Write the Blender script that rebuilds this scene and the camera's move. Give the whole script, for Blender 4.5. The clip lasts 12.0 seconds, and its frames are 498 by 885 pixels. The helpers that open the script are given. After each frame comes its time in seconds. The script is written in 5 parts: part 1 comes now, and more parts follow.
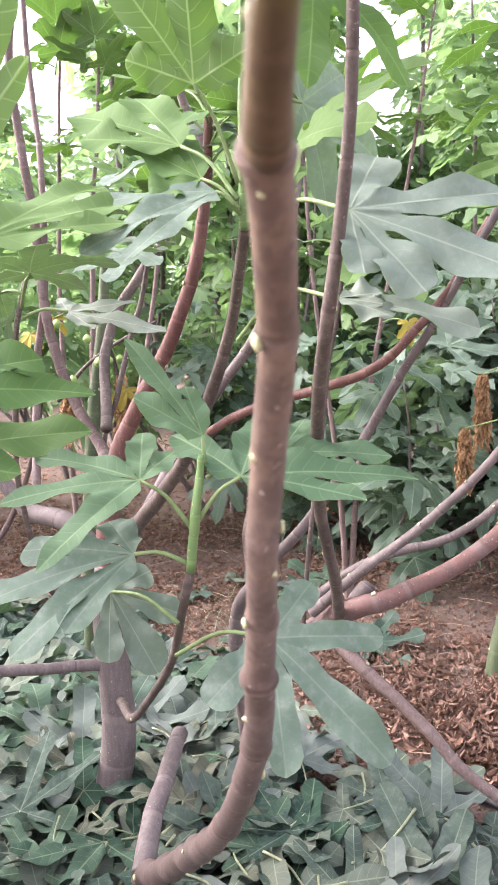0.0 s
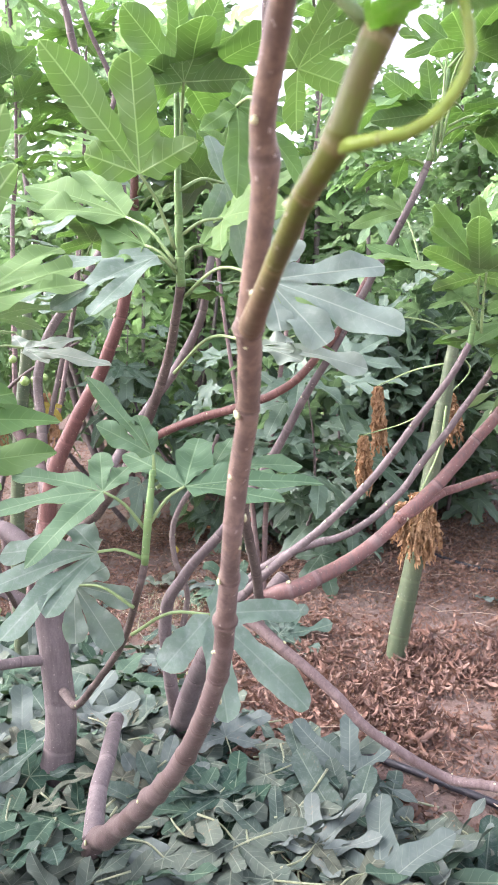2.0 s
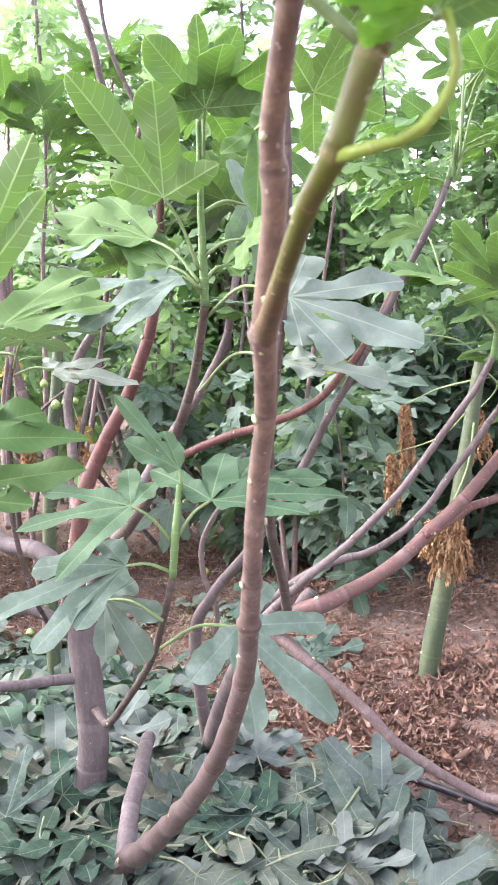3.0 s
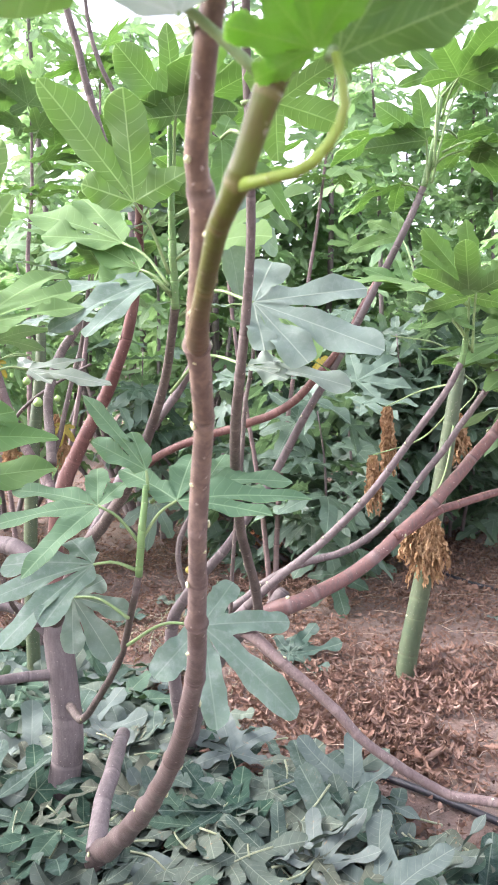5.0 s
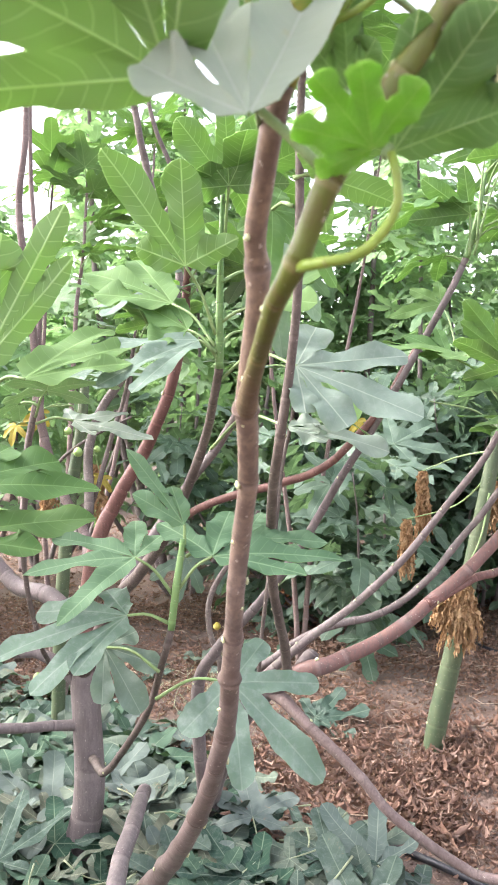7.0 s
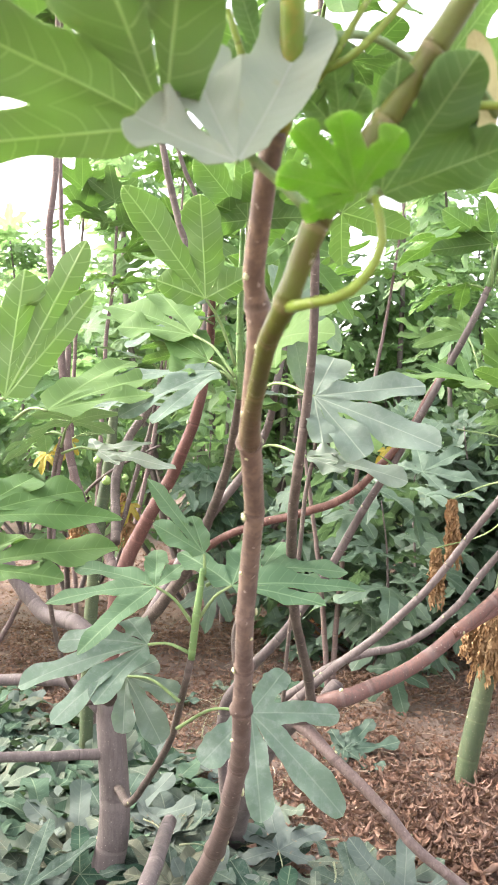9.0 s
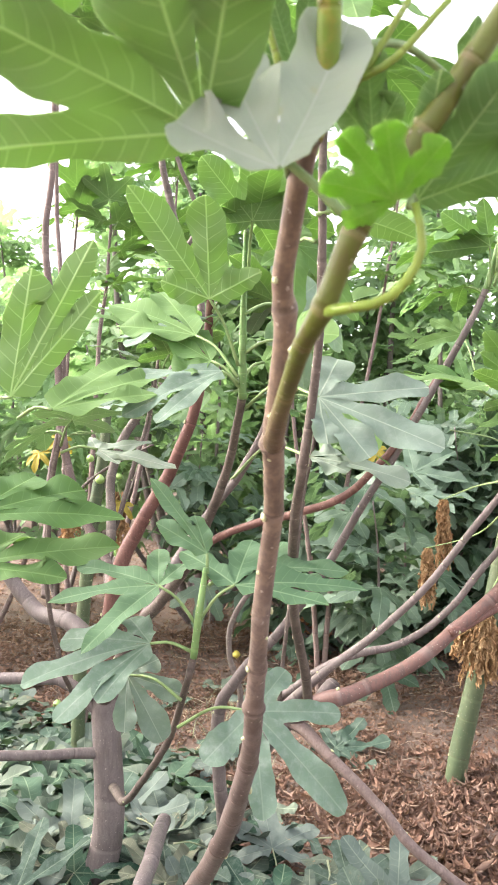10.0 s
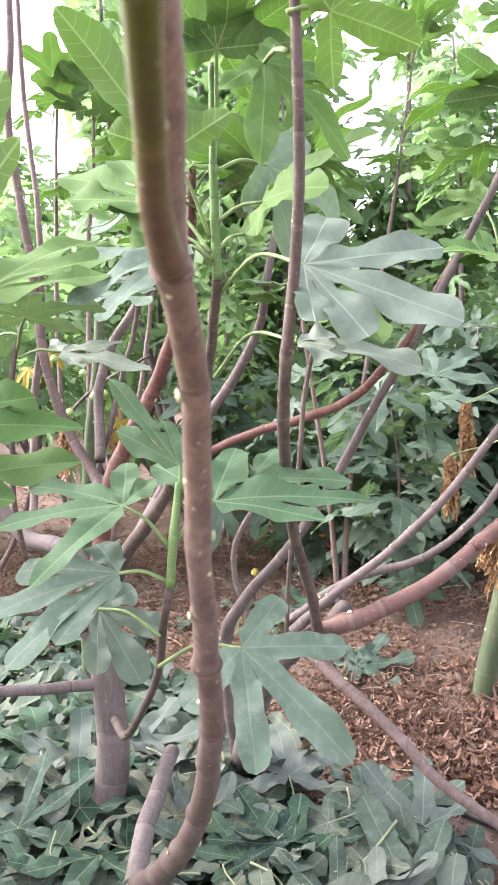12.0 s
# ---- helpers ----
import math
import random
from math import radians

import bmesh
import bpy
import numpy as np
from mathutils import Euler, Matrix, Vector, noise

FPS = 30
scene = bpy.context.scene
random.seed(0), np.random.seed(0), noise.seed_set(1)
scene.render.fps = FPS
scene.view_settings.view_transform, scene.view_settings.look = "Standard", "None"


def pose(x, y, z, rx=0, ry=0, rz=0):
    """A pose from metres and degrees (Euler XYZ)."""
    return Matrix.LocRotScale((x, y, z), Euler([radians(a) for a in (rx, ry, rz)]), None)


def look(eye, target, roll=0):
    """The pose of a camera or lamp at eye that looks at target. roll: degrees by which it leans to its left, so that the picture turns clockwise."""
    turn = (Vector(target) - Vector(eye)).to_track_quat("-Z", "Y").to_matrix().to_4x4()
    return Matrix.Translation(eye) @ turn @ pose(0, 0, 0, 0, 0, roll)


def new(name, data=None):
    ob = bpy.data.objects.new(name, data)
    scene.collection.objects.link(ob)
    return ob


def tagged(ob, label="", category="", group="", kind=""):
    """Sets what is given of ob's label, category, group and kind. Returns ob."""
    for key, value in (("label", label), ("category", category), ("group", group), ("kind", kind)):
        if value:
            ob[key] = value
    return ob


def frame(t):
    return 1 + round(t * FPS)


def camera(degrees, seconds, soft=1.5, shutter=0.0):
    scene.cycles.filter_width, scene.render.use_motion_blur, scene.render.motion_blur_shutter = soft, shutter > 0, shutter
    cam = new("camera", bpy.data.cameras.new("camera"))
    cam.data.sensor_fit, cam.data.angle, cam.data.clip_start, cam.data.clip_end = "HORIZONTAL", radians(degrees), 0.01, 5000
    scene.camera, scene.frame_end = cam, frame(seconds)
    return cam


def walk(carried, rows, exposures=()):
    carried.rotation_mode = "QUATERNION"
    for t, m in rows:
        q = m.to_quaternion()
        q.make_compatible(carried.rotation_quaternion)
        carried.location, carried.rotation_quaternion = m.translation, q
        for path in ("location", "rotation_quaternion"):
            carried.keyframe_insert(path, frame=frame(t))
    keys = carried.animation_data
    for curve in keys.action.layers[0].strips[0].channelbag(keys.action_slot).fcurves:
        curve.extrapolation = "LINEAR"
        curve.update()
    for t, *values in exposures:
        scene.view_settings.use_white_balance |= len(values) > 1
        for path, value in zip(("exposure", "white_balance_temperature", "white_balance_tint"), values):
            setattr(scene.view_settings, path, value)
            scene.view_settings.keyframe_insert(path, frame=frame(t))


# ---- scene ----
cam = camera(33.6, 12.0, 1.2)
cam.data.dof.use_dof, cam.data.dof.focus_distance, cam.data.dof.aperture_fstop = True, 1.35, 26
# seconds, x, y, z in metres, pitch, roll, yaw in degrees
ROWS = [
    (0.0, -0.0082, -0.0329, 1.1794, -8.136, 1.764, -0.420),
    (0.5, -0.0301, -0.1182, 1.2126, -6.920, 2.037, 1.045),
    (1.0, -0.0476, -0.2227, 1.2176, -8.506, 1.935, -0.961),
    (1.5, -0.0288, -0.2508, 1.2124, -9.802, 1.770, -6.620),
    (2.0, -0.0580, -0.2577, 1.2272, -7.953, 2.170, -7.139),
    (2.5, -0.0625, -0.2697, 1.2265, -6.287, 2.855, -6.108),
    (3.0, -0.0533, -0.2808, 1.2167, -6.227, 3.234, -5.168),
    (3.5, -0.0394, -0.2902, 1.2123, -7.781, 3.599, -5.187),
    (5.5, -0.0180, -0.3055, 1.2240, -5.100, 1.950, -5.397),
    (6.0, -0.0251, -0.2980, 1.2140, -3.690, 1.118, -3.695),
    (6.5, -0.0283, -0.3153, 1.2220, -3.120, 0.333, -3.421),
    (8.5, -0.0143, -0.3334, 1.2303, 0.024, -0.083, -1.666),
    (9.0, -0.0091, -0.3354, 1.2307, -0.427, 0.305, -0.921),
    (9.5, -0.0262, -0.3322, 1.2377, -0.869, 0.146, -1.410),
    (10.0, -0.0330, -0.3406, 1.2321, -0.485, -0.026, -1.821),
    (10.5, -0.0124, -0.3371, 1.2196, -0.367, 0.220, -3.468),
    (11.0, -0.0078, -0.3064, 1.2296, -1.280, 0.535, -3.782),
    (11.5, 0.0103, -0.2404, 1.2225, -3.591, 1.561, -2.413),
    (12.0, 0.0272, -0.1320, 1.1912, -6.138, 2.377, -0.403),
]
EXPOSURES = [(0.0, 2.80, 6550, 25), (1.0, 2.90, 6250, 26), (3.5, 2.96, 6200, 26), (6.0, 2.95, 6250, 18), (8.5, 2.94, 6850, 14), (10.5, 2.94, 6900, 13), (12.0, 2.88, 6500, 21)]
walk(cam, [(t, pose(x, y, z, 90 + pitch, roll, yaw)) for t, x, y, z, pitch, roll, yaw in ROWS], EXPOSURES)

# ---- light ----
world = bpy.data.worlds.new("sky")
scene.world = world
world.use_nodes = True
wt = world.node_tree
sky = wt.nodes.new("ShaderNodeTexSky")
sky.sky_type = "NISHITA"
sky.sun_disc = False
sky.sun_elevation, sky.sun_rotation = radians(42), radians(-80)
sky.air_density, sky.dust_density, sky.ozone_density = 1.0, 4.0, 1.0
pale_sky = wt.nodes.new("ShaderNodeHueSaturation")
pale_sky.inputs["Saturation"].default_value = 0.35
wt.links.new(sky.outputs[0], pale_sky.inputs["Color"])
wt.links.new(pale_sky.outputs[0], wt.nodes["Background"].inputs["Color"])
wt.nodes["Background"].inputs["Strength"].default_value = 0.15
sun_data = bpy.data.lights.new("sun", "SUN")
sun_data.energy, sun_data.angle, sun_data.color = 0.7, radians(35), (1.0, 0.97, 0.92)
sun = new("sun", sun_data)
sun.matrix_world = look((0, 0, 0), (math.sin(radians(80)) * 0.74, -math.cos(radians(80)) * 0.74, -0.67))

# ---- materials ----
Z = Vector((0, 0, 1))


class Net:
    """A small writer of node materials."""

    def __init__(self, name):
        self.mat = bpy.data.materials.new(name)
        self.mat.use_nodes = True
        self.t = self.mat.node_tree
        self.bsdf = self.t.nodes["Principled BSDF"]
        self.out = self.t.nodes["Material Output"]

    def put(self, socket, value):
        if isinstance(value, bpy.types.NodeSocket):
            self.t.links.new(value, socket)
        elif isinstance(value, tuple) and len(value) == 3 and socket.type == "RGBA":
            socket.default_value = (*value, 1)
        else:
            socket.default_value = value

    def math(self, op, a, b=0.0, c=0.0):
        n = self.t.nodes.new("ShaderNodeMath")
        n.operation = op
        for s, v in zip(n.inputs, (a, b, c)):
            self.put(s, v)
        return n.outputs[0]

    def noise(self, scale, detail=4.0, rough=0.55, vec=None, dim="3D"):
        n = self.t.nodes.new("ShaderNodeTexNoise")
        n.inputs["Scale"].default_value = scale
        n.inputs["Detail"].default_value = detail
        n.inputs["Roughness"].default_value = rough
        if vec:
            self.put(n.inputs["Vector"], vec)
        return n.outputs["Fac"]

    def steps(self, fac, a, b):
        n = self.t.nodes.new("ShaderNodeMapRange")
        n.interpolation_type = "SMOOTHSTEP"
        self.put(n.inputs["Value"], fac)
        n.inputs["From Min"].default_value, n.inputs["From Max"].default_value = a, b
        return n.outputs[0]

    def mix(self, fac, a, b):
        n = self.t.nodes.new("ShaderNodeMix")
        n.data_type = "RGBA"
        self.put(n.inputs[0], fac)
        self.put(n.inputs[6], a)
        self.put(n.inputs[7], b)
        return n.outputs[2]

    def where(self, name):
        return self.t.nodes.new("ShaderNodeTexCoord").outputs[name]

    def uv(self):
        n = self.t.nodes.new("ShaderNodeSeparateXYZ")
        self.put(n.inputs[0], self.where("UV"))
        return n.outputs[0], n.outputs[1]

    def chance(self, island=False):
        if island:
            return self.t.nodes.new("ShaderNodeNewGeometry").outputs["Random Per Island"]
        return self.t.nodes.new("ShaderNodeObjectInfo").outputs["Random"]

    def bump(self, height, strength, distance):
        n = self.t.nodes.new("ShaderNodeBump")
        n.inputs["Strength"].default_value = strength
        n.inputs["Distance"].default_value = distance
        self.put(n.inputs["Height"], height)
        return n.outputs[0]

    def done(self, colour, rough, normal=None, gloss=0.5):
        self.put(self.bsdf.inputs["Base Color"], colour)
        self.put(self.bsdf.inputs["Roughness"], rough)
        self.bsdf.inputs["Specular IOR Level"].default_value = gloss
        if normal:
            self.put(self.bsdf.inputs["Normal"], normal)
        return self.mat

    def glow_through(self, colour, share):
        """Part of the light passes through the sheet."""
        thin = self.t.nodes.new("ShaderNodeBsdfTranslucent")
        self.put(thin.inputs["Color"], colour)
        both = self.t.nodes.new("ShaderNodeMixShader")
        both.inputs[0].default_value = share
        self.t.links.new(self.bsdf.outputs[0], both.inputs[1])
        self.t.links.new(thin.outputs[0], both.inputs[2])
        self.t.links.new(both.outputs[0], self.out.inputs[0])


def leaf_material(name, dark, light, vein, rough, gloss, through_light, share, vein_depth, island=False, age=(0.30, 0.24, 0.09), edge_age=0.3, dust=0.0, fine_veins=0.4):
    n = Net(name)
    u, v = n.uv()
    side = n.math("ABSOLUTE", v)
    where = n.where("Object")
    sway = n.math("MULTIPLY", n.noise(5, 2, 0.5, n.where("UV")), 0.05)
    rib = n.math("SUBTRACT", 1.0, n.steps(side, 0.002, 0.009))
    run = n.math("SUBTRACT", n.math("ADD", u, sway), n.math("ADD", n.math("MULTIPLY", side, 0.45), n.math("MULTIPLY", n.math("MULTIPLY", side, side), 2.2)))
    slant = n.math("FRACT", n.math("MULTIPLY", run, 12.0))
    off = n.math("ABSOLUTE", n.math("SUBTRACT", slant, 0.5))
    fade = n.math("SUBTRACT", 1.0, n.steps(side, 0.03, 0.17))
    ribs = n.math("MULTIPLY", n.math("SUBTRACT", 1.0, n.steps(off, 0.01, 0.075)), n.math("MULTIPLY", n.math("ADD", 0.35, n.math("MULTIPLY", fade, 0.65)), fine_veins))
    web = n.noise(90, 2, 0.5, n.where("UV"))
    veins = n.math("MAXIMUM", rib, ribs)
    big = n.noise(9 if not island else 3, 3, 0.6, where)
    pick = n.chance(island)
    tone = n.math("ADD", n.math("MULTIPLY", big, 0.6), n.math("MULTIPLY", pick, 0.5))
    col = n.mix(n.steps(tone, 0.28, 0.78), dark, light)
    col = n.mix(n.math("MULTIPLY", veins, vein_depth), col, vein)
    spots = n.steps(n.noise(9, 5, 0.75, where), 0.60, 0.70)
    old = n.math("MULTIPLY", spots, n.math("MULTIPLY", n.steps(pick, 0.55, 0.9), edge_age))
    col = n.mix(old, col, age)
    if dust:
        col = n.mix(n.math("MULTIPLY", n.steps(n.noise(14, 5, 0.7, where), 0.45, 0.75), dust), col, (0.30, 0.33, 0.30))
    pillow = n.math("MULTIPLY", n.steps(off, 0.0, 0.45), -0.9 * fine_veins)
    height = n.math("ADD", n.math("ADD", n.math("MULTIPLY", veins, -0.8), pillow), n.math("MULTIPLY", web, 0.5))
    n.done(col, n.math("ADD", rough, n.math("MULTIPLY", big, 0.15)), n.bump(height, 0.45, 0.0015), gloss)
    n.glow_through(n.mix(n.math("MULTIPLY", veins, 0.6), through_light, tuple(min(0.95, c * 1.25 + 0.1) for c in through_light)), share)
    return n.mat


THROUGH = (0.47, 0.70, 0.26)
DEEP_TOP = leaf_material("deep_leaf_top", (0.052, 0.100, 0.056), (0.090, 0.148, 0.086), (0.19, 0.27, 0.15), 0.6, 0.16, (0.42, 0.68, 0.28), 0.18, 0.5, fine_veins=0.4)
LEAF_TOP = leaf_material("leaf_top", (0.060, 0.116, 0.044), (0.106, 0.176, 0.066), (0.20, 0.29, 0.12), 0.6, 0.13, THROUGH, 0.30, 0.5, fine_veins=0.4)
LEAF_UNDER = leaf_material("leaf_under", (0.088, 0.155, 0.062), (0.132, 0.205, 0.084), (0.33, 0.42, 0.22), 0.65, 0.2, THROUGH, 0.38, 0.8, fine_veins=0.6)
GREY_TOP = leaf_material("grey_leaf_top", (0.085, 0.128, 0.100), (0.138, 0.182, 0.146), (0.20, 0.245, 0.19), 0.6, 0.2, (0.5, 0.75, 0.36), 0.20, 0.45, dust=0.45, fine_veins=0.25)
GREY_UNDER = leaf_material("grey_leaf_under", (0.130, 0.180, 0.125), (0.180, 0.225, 0.160), (0.32, 0.38, 0.27), 0.6, 0.25, (0.6, 0.85, 0.40), 0.24, 0.6, fine_veins=0.5)
FAN_TOP = leaf_material("bluish_leaf_top", (0.125, 0.165, 0.138), (0.185, 0.222, 0.185), (0.29, 0.33, 0.26), 0.55, 0.25, (0.5, 0.75, 0.4), 0.20, 0.6, dust=0.3, fine_veins=0.2)
YOUNG_LEAF = leaf_material("young_leaf", (0.080, 0.160, 0.030), (0.125, 0.220, 0.045), (0.20, 0.30, 0.08), 0.5, 0.25, (0.52, 0.92, 0.18), 0.42, 0.6, fine_veins=0.5)
PALE_LEAF = leaf_material("pale_leaf", (0.145, 0.185, 0.165), (0.26, 0.285, 0.23), (0.34, 0.36, 0.30), 0.6, 0.25, (0.6, 0.8, 0.45), 0.25, 0.5, fine_veins=0.25)
CUT_TOP = leaf_material("cut_leaf_top", (0.022, 0.046, 0.034), (0.072, 0.100, 0.080), (0.17, 0.21, 0.15), 0.8, 0.1, (0.08, 0.16, 0.05), 0.10, 0.5, age=(0.22, 0.14, 0.08), edge_age=0.8, dust=0.18, fine_veins=0.25)
CUT_UNDER = leaf_material("cut_leaf_under", (0.060, 0.086, 0.068), (0.102, 0.124, 0.096), (0.21, 0.245, 0.18), 0.8, 0.1, (0.08, 0.16, 0.05), 0.12, 0.6, age=(0.26, 0.17, 0.10), edge_age=0.7, fine_veins=0.45)
FAR_LEAF = leaf_material("crown_leaf", (0.105, 0.185, 0.090), (0.170, 0.245, 0.130), (0.27, 0.37, 0.20), 0.56, 0.30, (0.28, 0.47, 0.17), 0.42, 0.4, island=True)
# dark end of the bush leaves lowered: deep shade put into the colour
SHADED_LEAF = leaf_material("shrub_leaf", (0.018, 0.042, 0.025), (0.098, 0.145, 0.106), (0.19, 0.26, 0.17), 0.5, 0.35, (0.18, 0.32, 0.12), 0.20, 0.5, island=True)
GOLD_LEAF = leaf_material("gold_leaf", (0.26, 0.20, 0.035), (0.36, 0.29, 0.05), (0.34, 0.30, 0.10), 0.55, 0.3, (0.5, 0.45, 0.05), 0.3, 0.5)
YELLOW_LEAF = leaf_material("yellow_leaf", (0.48, 0.44, 0.20), (0.60, 0.55, 0.30), (0.55, 0.52, 0.28), 0.5, 0.4, (0.55, 0.52, 0.30), 0.3, 0.5)


def bark_material(name, dark, light, ring, rough=0.6, streak=0.5, blotch=None, young=None, ages=(0.8, 1.25), patchy=0.5):
    """Bark with node rings; the first surface coordinate counts the nodes."""
    n = Net(name)
    u, v = n.uv()
    where = n.where("Object")
    big = n.noise(7, 4, 0.6, where)
    grain = n.t.nodes.new("ShaderNodeMapping")
    grain.inputs["Scale"].default_value = (1.0, 1.0, 0.16)
    n.put(grain.inputs[0], where)
    mid = n.noise(55, 4, 0.6, grain.outputs[0])
    fine = n.noise(240, 4, 0.65, where)
    turn = n.math("SUBTRACT", n.math("FRACT", n.math("ADD", u, n.math("MULTIPLY", n.noise(40, 2, 0.5, where), 0.05))), 0.525)
    line = n.math("SUBTRACT", 1.0, n.steps(n.math("ABSOLUTE", turn), 0.012, 0.04))
    ridge = n.math("SUBTRACT", 1.0, n.steps(n.math("ABSOLUTE", n.math("ADD", turn, 0.06)), 0.02, 0.08))
    col = n.mix(n.steps(n.math("ADD", n.math("MULTIPLY", big, 0.6), n.math("MULTIPLY", mid, 0.4)), 0.34, 0.66), dark, light)
    if young:
        split = n.t.nodes.new("ShaderNodeSeparateXYZ")
        n.put(split.inputs[0], where)
        up = n.steps(n.math("ADD", split.outputs[2], n.math("MULTIPLY", n.math("SUBTRACT", mid, 0.5), patchy)), *ages)
        col = n.mix(n.math("MULTIPLY", up, n.math("ADD", 0.55, n.math("MULTIPLY", big, 0.5))), col, young)
    col = n.mix(n.math("MULTIPLY", n.steps(fine, 0.42, 0.7), streak), col, ring)
    col = n.mix(n.math("MULTIPLY", n.steps(n.noise(130, 4, 0.6, grain.outputs[0]), 0.45, 0.68), 0.5), col, tuple(0.5 * (a + c) for a, c in zip(dark, ring)))
    if blotch:
        col = n.mix(n.math("MULTIPLY", n.steps(n.noise(45, 3, 0.6, where), 0.48, 0.62), 0.6), col, blotch)
    col = n.mix(n.math("MULTIPLY", ridge, 0.22), col, tuple(min(0.6, c * 1.5) for c in light))
    col = n.mix(n.math("MULTIPLY", line, n.math("MULTIPLY", n.steps(n.noise(50, 2, 0.5, where), 0.40, 0.64), 0.5)), col, tuple(c * 0.7 for c in ring))
    pores = n.steps(n.noise(230, 1, 0.5, where), 0.70, 0.76)
    col = n.mix(n.math("MULTIPLY", pores, 0.45), col, (0.44, 0.38, 0.33))
    height = n.math("ADD", n.math("MULTIPLY", fine, 0.6), n.math("ADD", n.math("MULTIPLY", line, -0.5), n.math("MULTIPLY", pores, 0.5)))
    return n.done(col, rough, n.bump(height, 0.5, 0.0015), 0.22)


BARK = bark_material("grey_bark", (0.105, 0.085, 0.083), (0.170, 0.140, 0.135), (0.075, 0.058, 0.054), 0.6, 0.35)
RED_BARK = bark_material("red_bark", (0.110, 0.052, 0.044), (0.190, 0.100, 0.084), (0.075, 0.038, 0.033), 0.5)
TRUNK_BARK = bark_material("leaning_trunk_bark", (0.105, 0.085, 0.083), (0.170, 0.140, 0.135), (0.075, 0.055, 0.050), 0.55, 0.35, None, (0.165, 0.082, 0.070), (0.58, 0.72), 0.1)
TAN_BARK = bark_material("tan_bark", (0.110, 0.076, 0.070), (0.185, 0.138, 0.126), (0.072, 0.048, 0.042), 0.55)
NEAR_BARK = bark_material("brown_bark", (0.080, 0.058, 0.053), (0.148, 0.113, 0.104), (0.060, 0.042, 0.036), 0.5, 0.35, (0.088, 0.062, 0.052), (0.205, 0.142, 0.098))
FORK_BARK = bark_material("fork_bark", (0.085, 0.057, 0.040), (0.175, 0.120, 0.076), (0.085, 0.060, 0.024), 0.42, 0.22, None, (0.066, 0.094, 0.007), (1.125, 1.175), 0.06)
DARK_BARK = bark_material("dark_bark", (0.070, 0.054, 0.047), (0.150, 0.120, 0.105), (0.050, 0.038, 0.034))
GREEN_BARK = bark_material("green_bark", (0.085, 0.14, 0.018), (0.15, 0.21, 0.03), (0.17, 0.12, 0.03), 0.45, 0.2, (0.24, 0.17, 0.04))
TENDER = bark_material("tender_stalk", (0.120, 0.185, 0.026), (0.190, 0.255, 0.050), (0.14, 0.12, 0.03), 0.4, 0.3)
SHOOT = bark_material("green_shoot", (0.085, 0.165, 0.060), (0.140, 0.225, 0.088), (0.15, 0.20, 0.07), 0.45, 0.3)
PETIOLE = bark_material("leaf_stalk", (0.135, 0.215, 0.085), (0.215, 0.29, 0.13), (0.19, 0.24, 0.09), 0.45, 0.3)
CUT_STALK = bark_material("cut_stalk", (0.18, 0.21, 0.12), (0.27, 0.29, 0.18), (0.17, 0.18, 0.10), 0.5, 0.3)
PAW_BARK = bark_material("green_trunk_bark", (0.046, 0.072, 0.038), (0.086, 0.108, 0.058), (0.085, 0.080, 0.045), 0.5, 0.3, (0.060, 0.078, 0.046))

n = Net("pale_bud")
BUD = n.done(n.mix(n.noise(300), (0.30, 0.31, 0.15), (0.46, 0.46, 0.29)), 0.6)
n = Net("fig_skin")
FIG = n.done(n.mix(n.noise(60, 3, 0.6, n.where("Object")), (0.16, 0.27, 0.07), (0.28, 0.38, 0.12)), 0.45)
n = Net("yellow_skin")
RIPE = n.done(n.mix(n.noise(60, 3, 0.6, n.where("Object")), (0.45, 0.36, 0.05), (0.55, 0.45, 0.10)), 0.5)
n = Net("black_pipe")
dusty = n.steps(n.noise(25, 5, 0.7, n.where("Object")), 0.45, 0.7)
PIPE = n.done(n.mix(n.math("MULTIPLY", dusty, 0.5), (0.010, 0.011, 0.015), (0.07, 0.062, 0.06)), n.math("ADD", 0.5, n.math("MULTIPLY", dusty, 0.3)), None, 0.3)


def soil_material():
    n = Net("soil")
    where = n.where("Object")
    big = n.noise(1.3, 5, 0.6, where)
    mid = n.noise(11, 5, 0.65, where)
    fine = n.noise(120, 4, 0.7, where)
    col = n.mix(n.steps(big, 0.35, 0.65), (0.096, 0.070, 0.058), (0.150, 0.115, 0.098))
    col = n.mix(n.math("MULTIPLY", n.steps(mid, 0.4, 0.65), 0.6), col, (0.13, 0.08, 0.06))
    col = n.mix(n.math("MULTIPLY", n.steps(fine, 0.5, 0.7), 0.35), col, (0.26, 0.20, 0.165))
    col = n.mix(n.math("MULTIPLY", n.steps(n.noise(45, 5, 0.7, where), 0.52, 0.66), 0.45), col, (0.065, 0.045, 0.036))
    height = n.math("ADD", n.math("MULTIPLY", mid, 1.0), n.math("MULTIPLY", fine, 0.5))
    return n.done(col, 0.95, n.bump(height, 0.9, 0.012), 0.15)


def dry_material(name, tones, share=0.1):
    n = Net(name)
    pick = n.chance(True)
    where = n.where("Object")
    col = n.mix(n.steps(pick, 0.0, 0.5), tones[0], tones[1])
    col = n.mix(n.steps(pick, 0.5, 1.0), col, tones[2])
    fine = n.noise(70, 4, 0.7, where)
    col = n.mix(n.math("MULTIPLY", n.steps(fine, 0.45, 0.7), 0.5), col, (0.12, 0.07, 0.045))
    n.done(col, 0.85, n.bump(fine, 0.6, 0.002), 0.2)
    n.glow_through((0.32, 0.19, 0.10), share)
    return n.mat


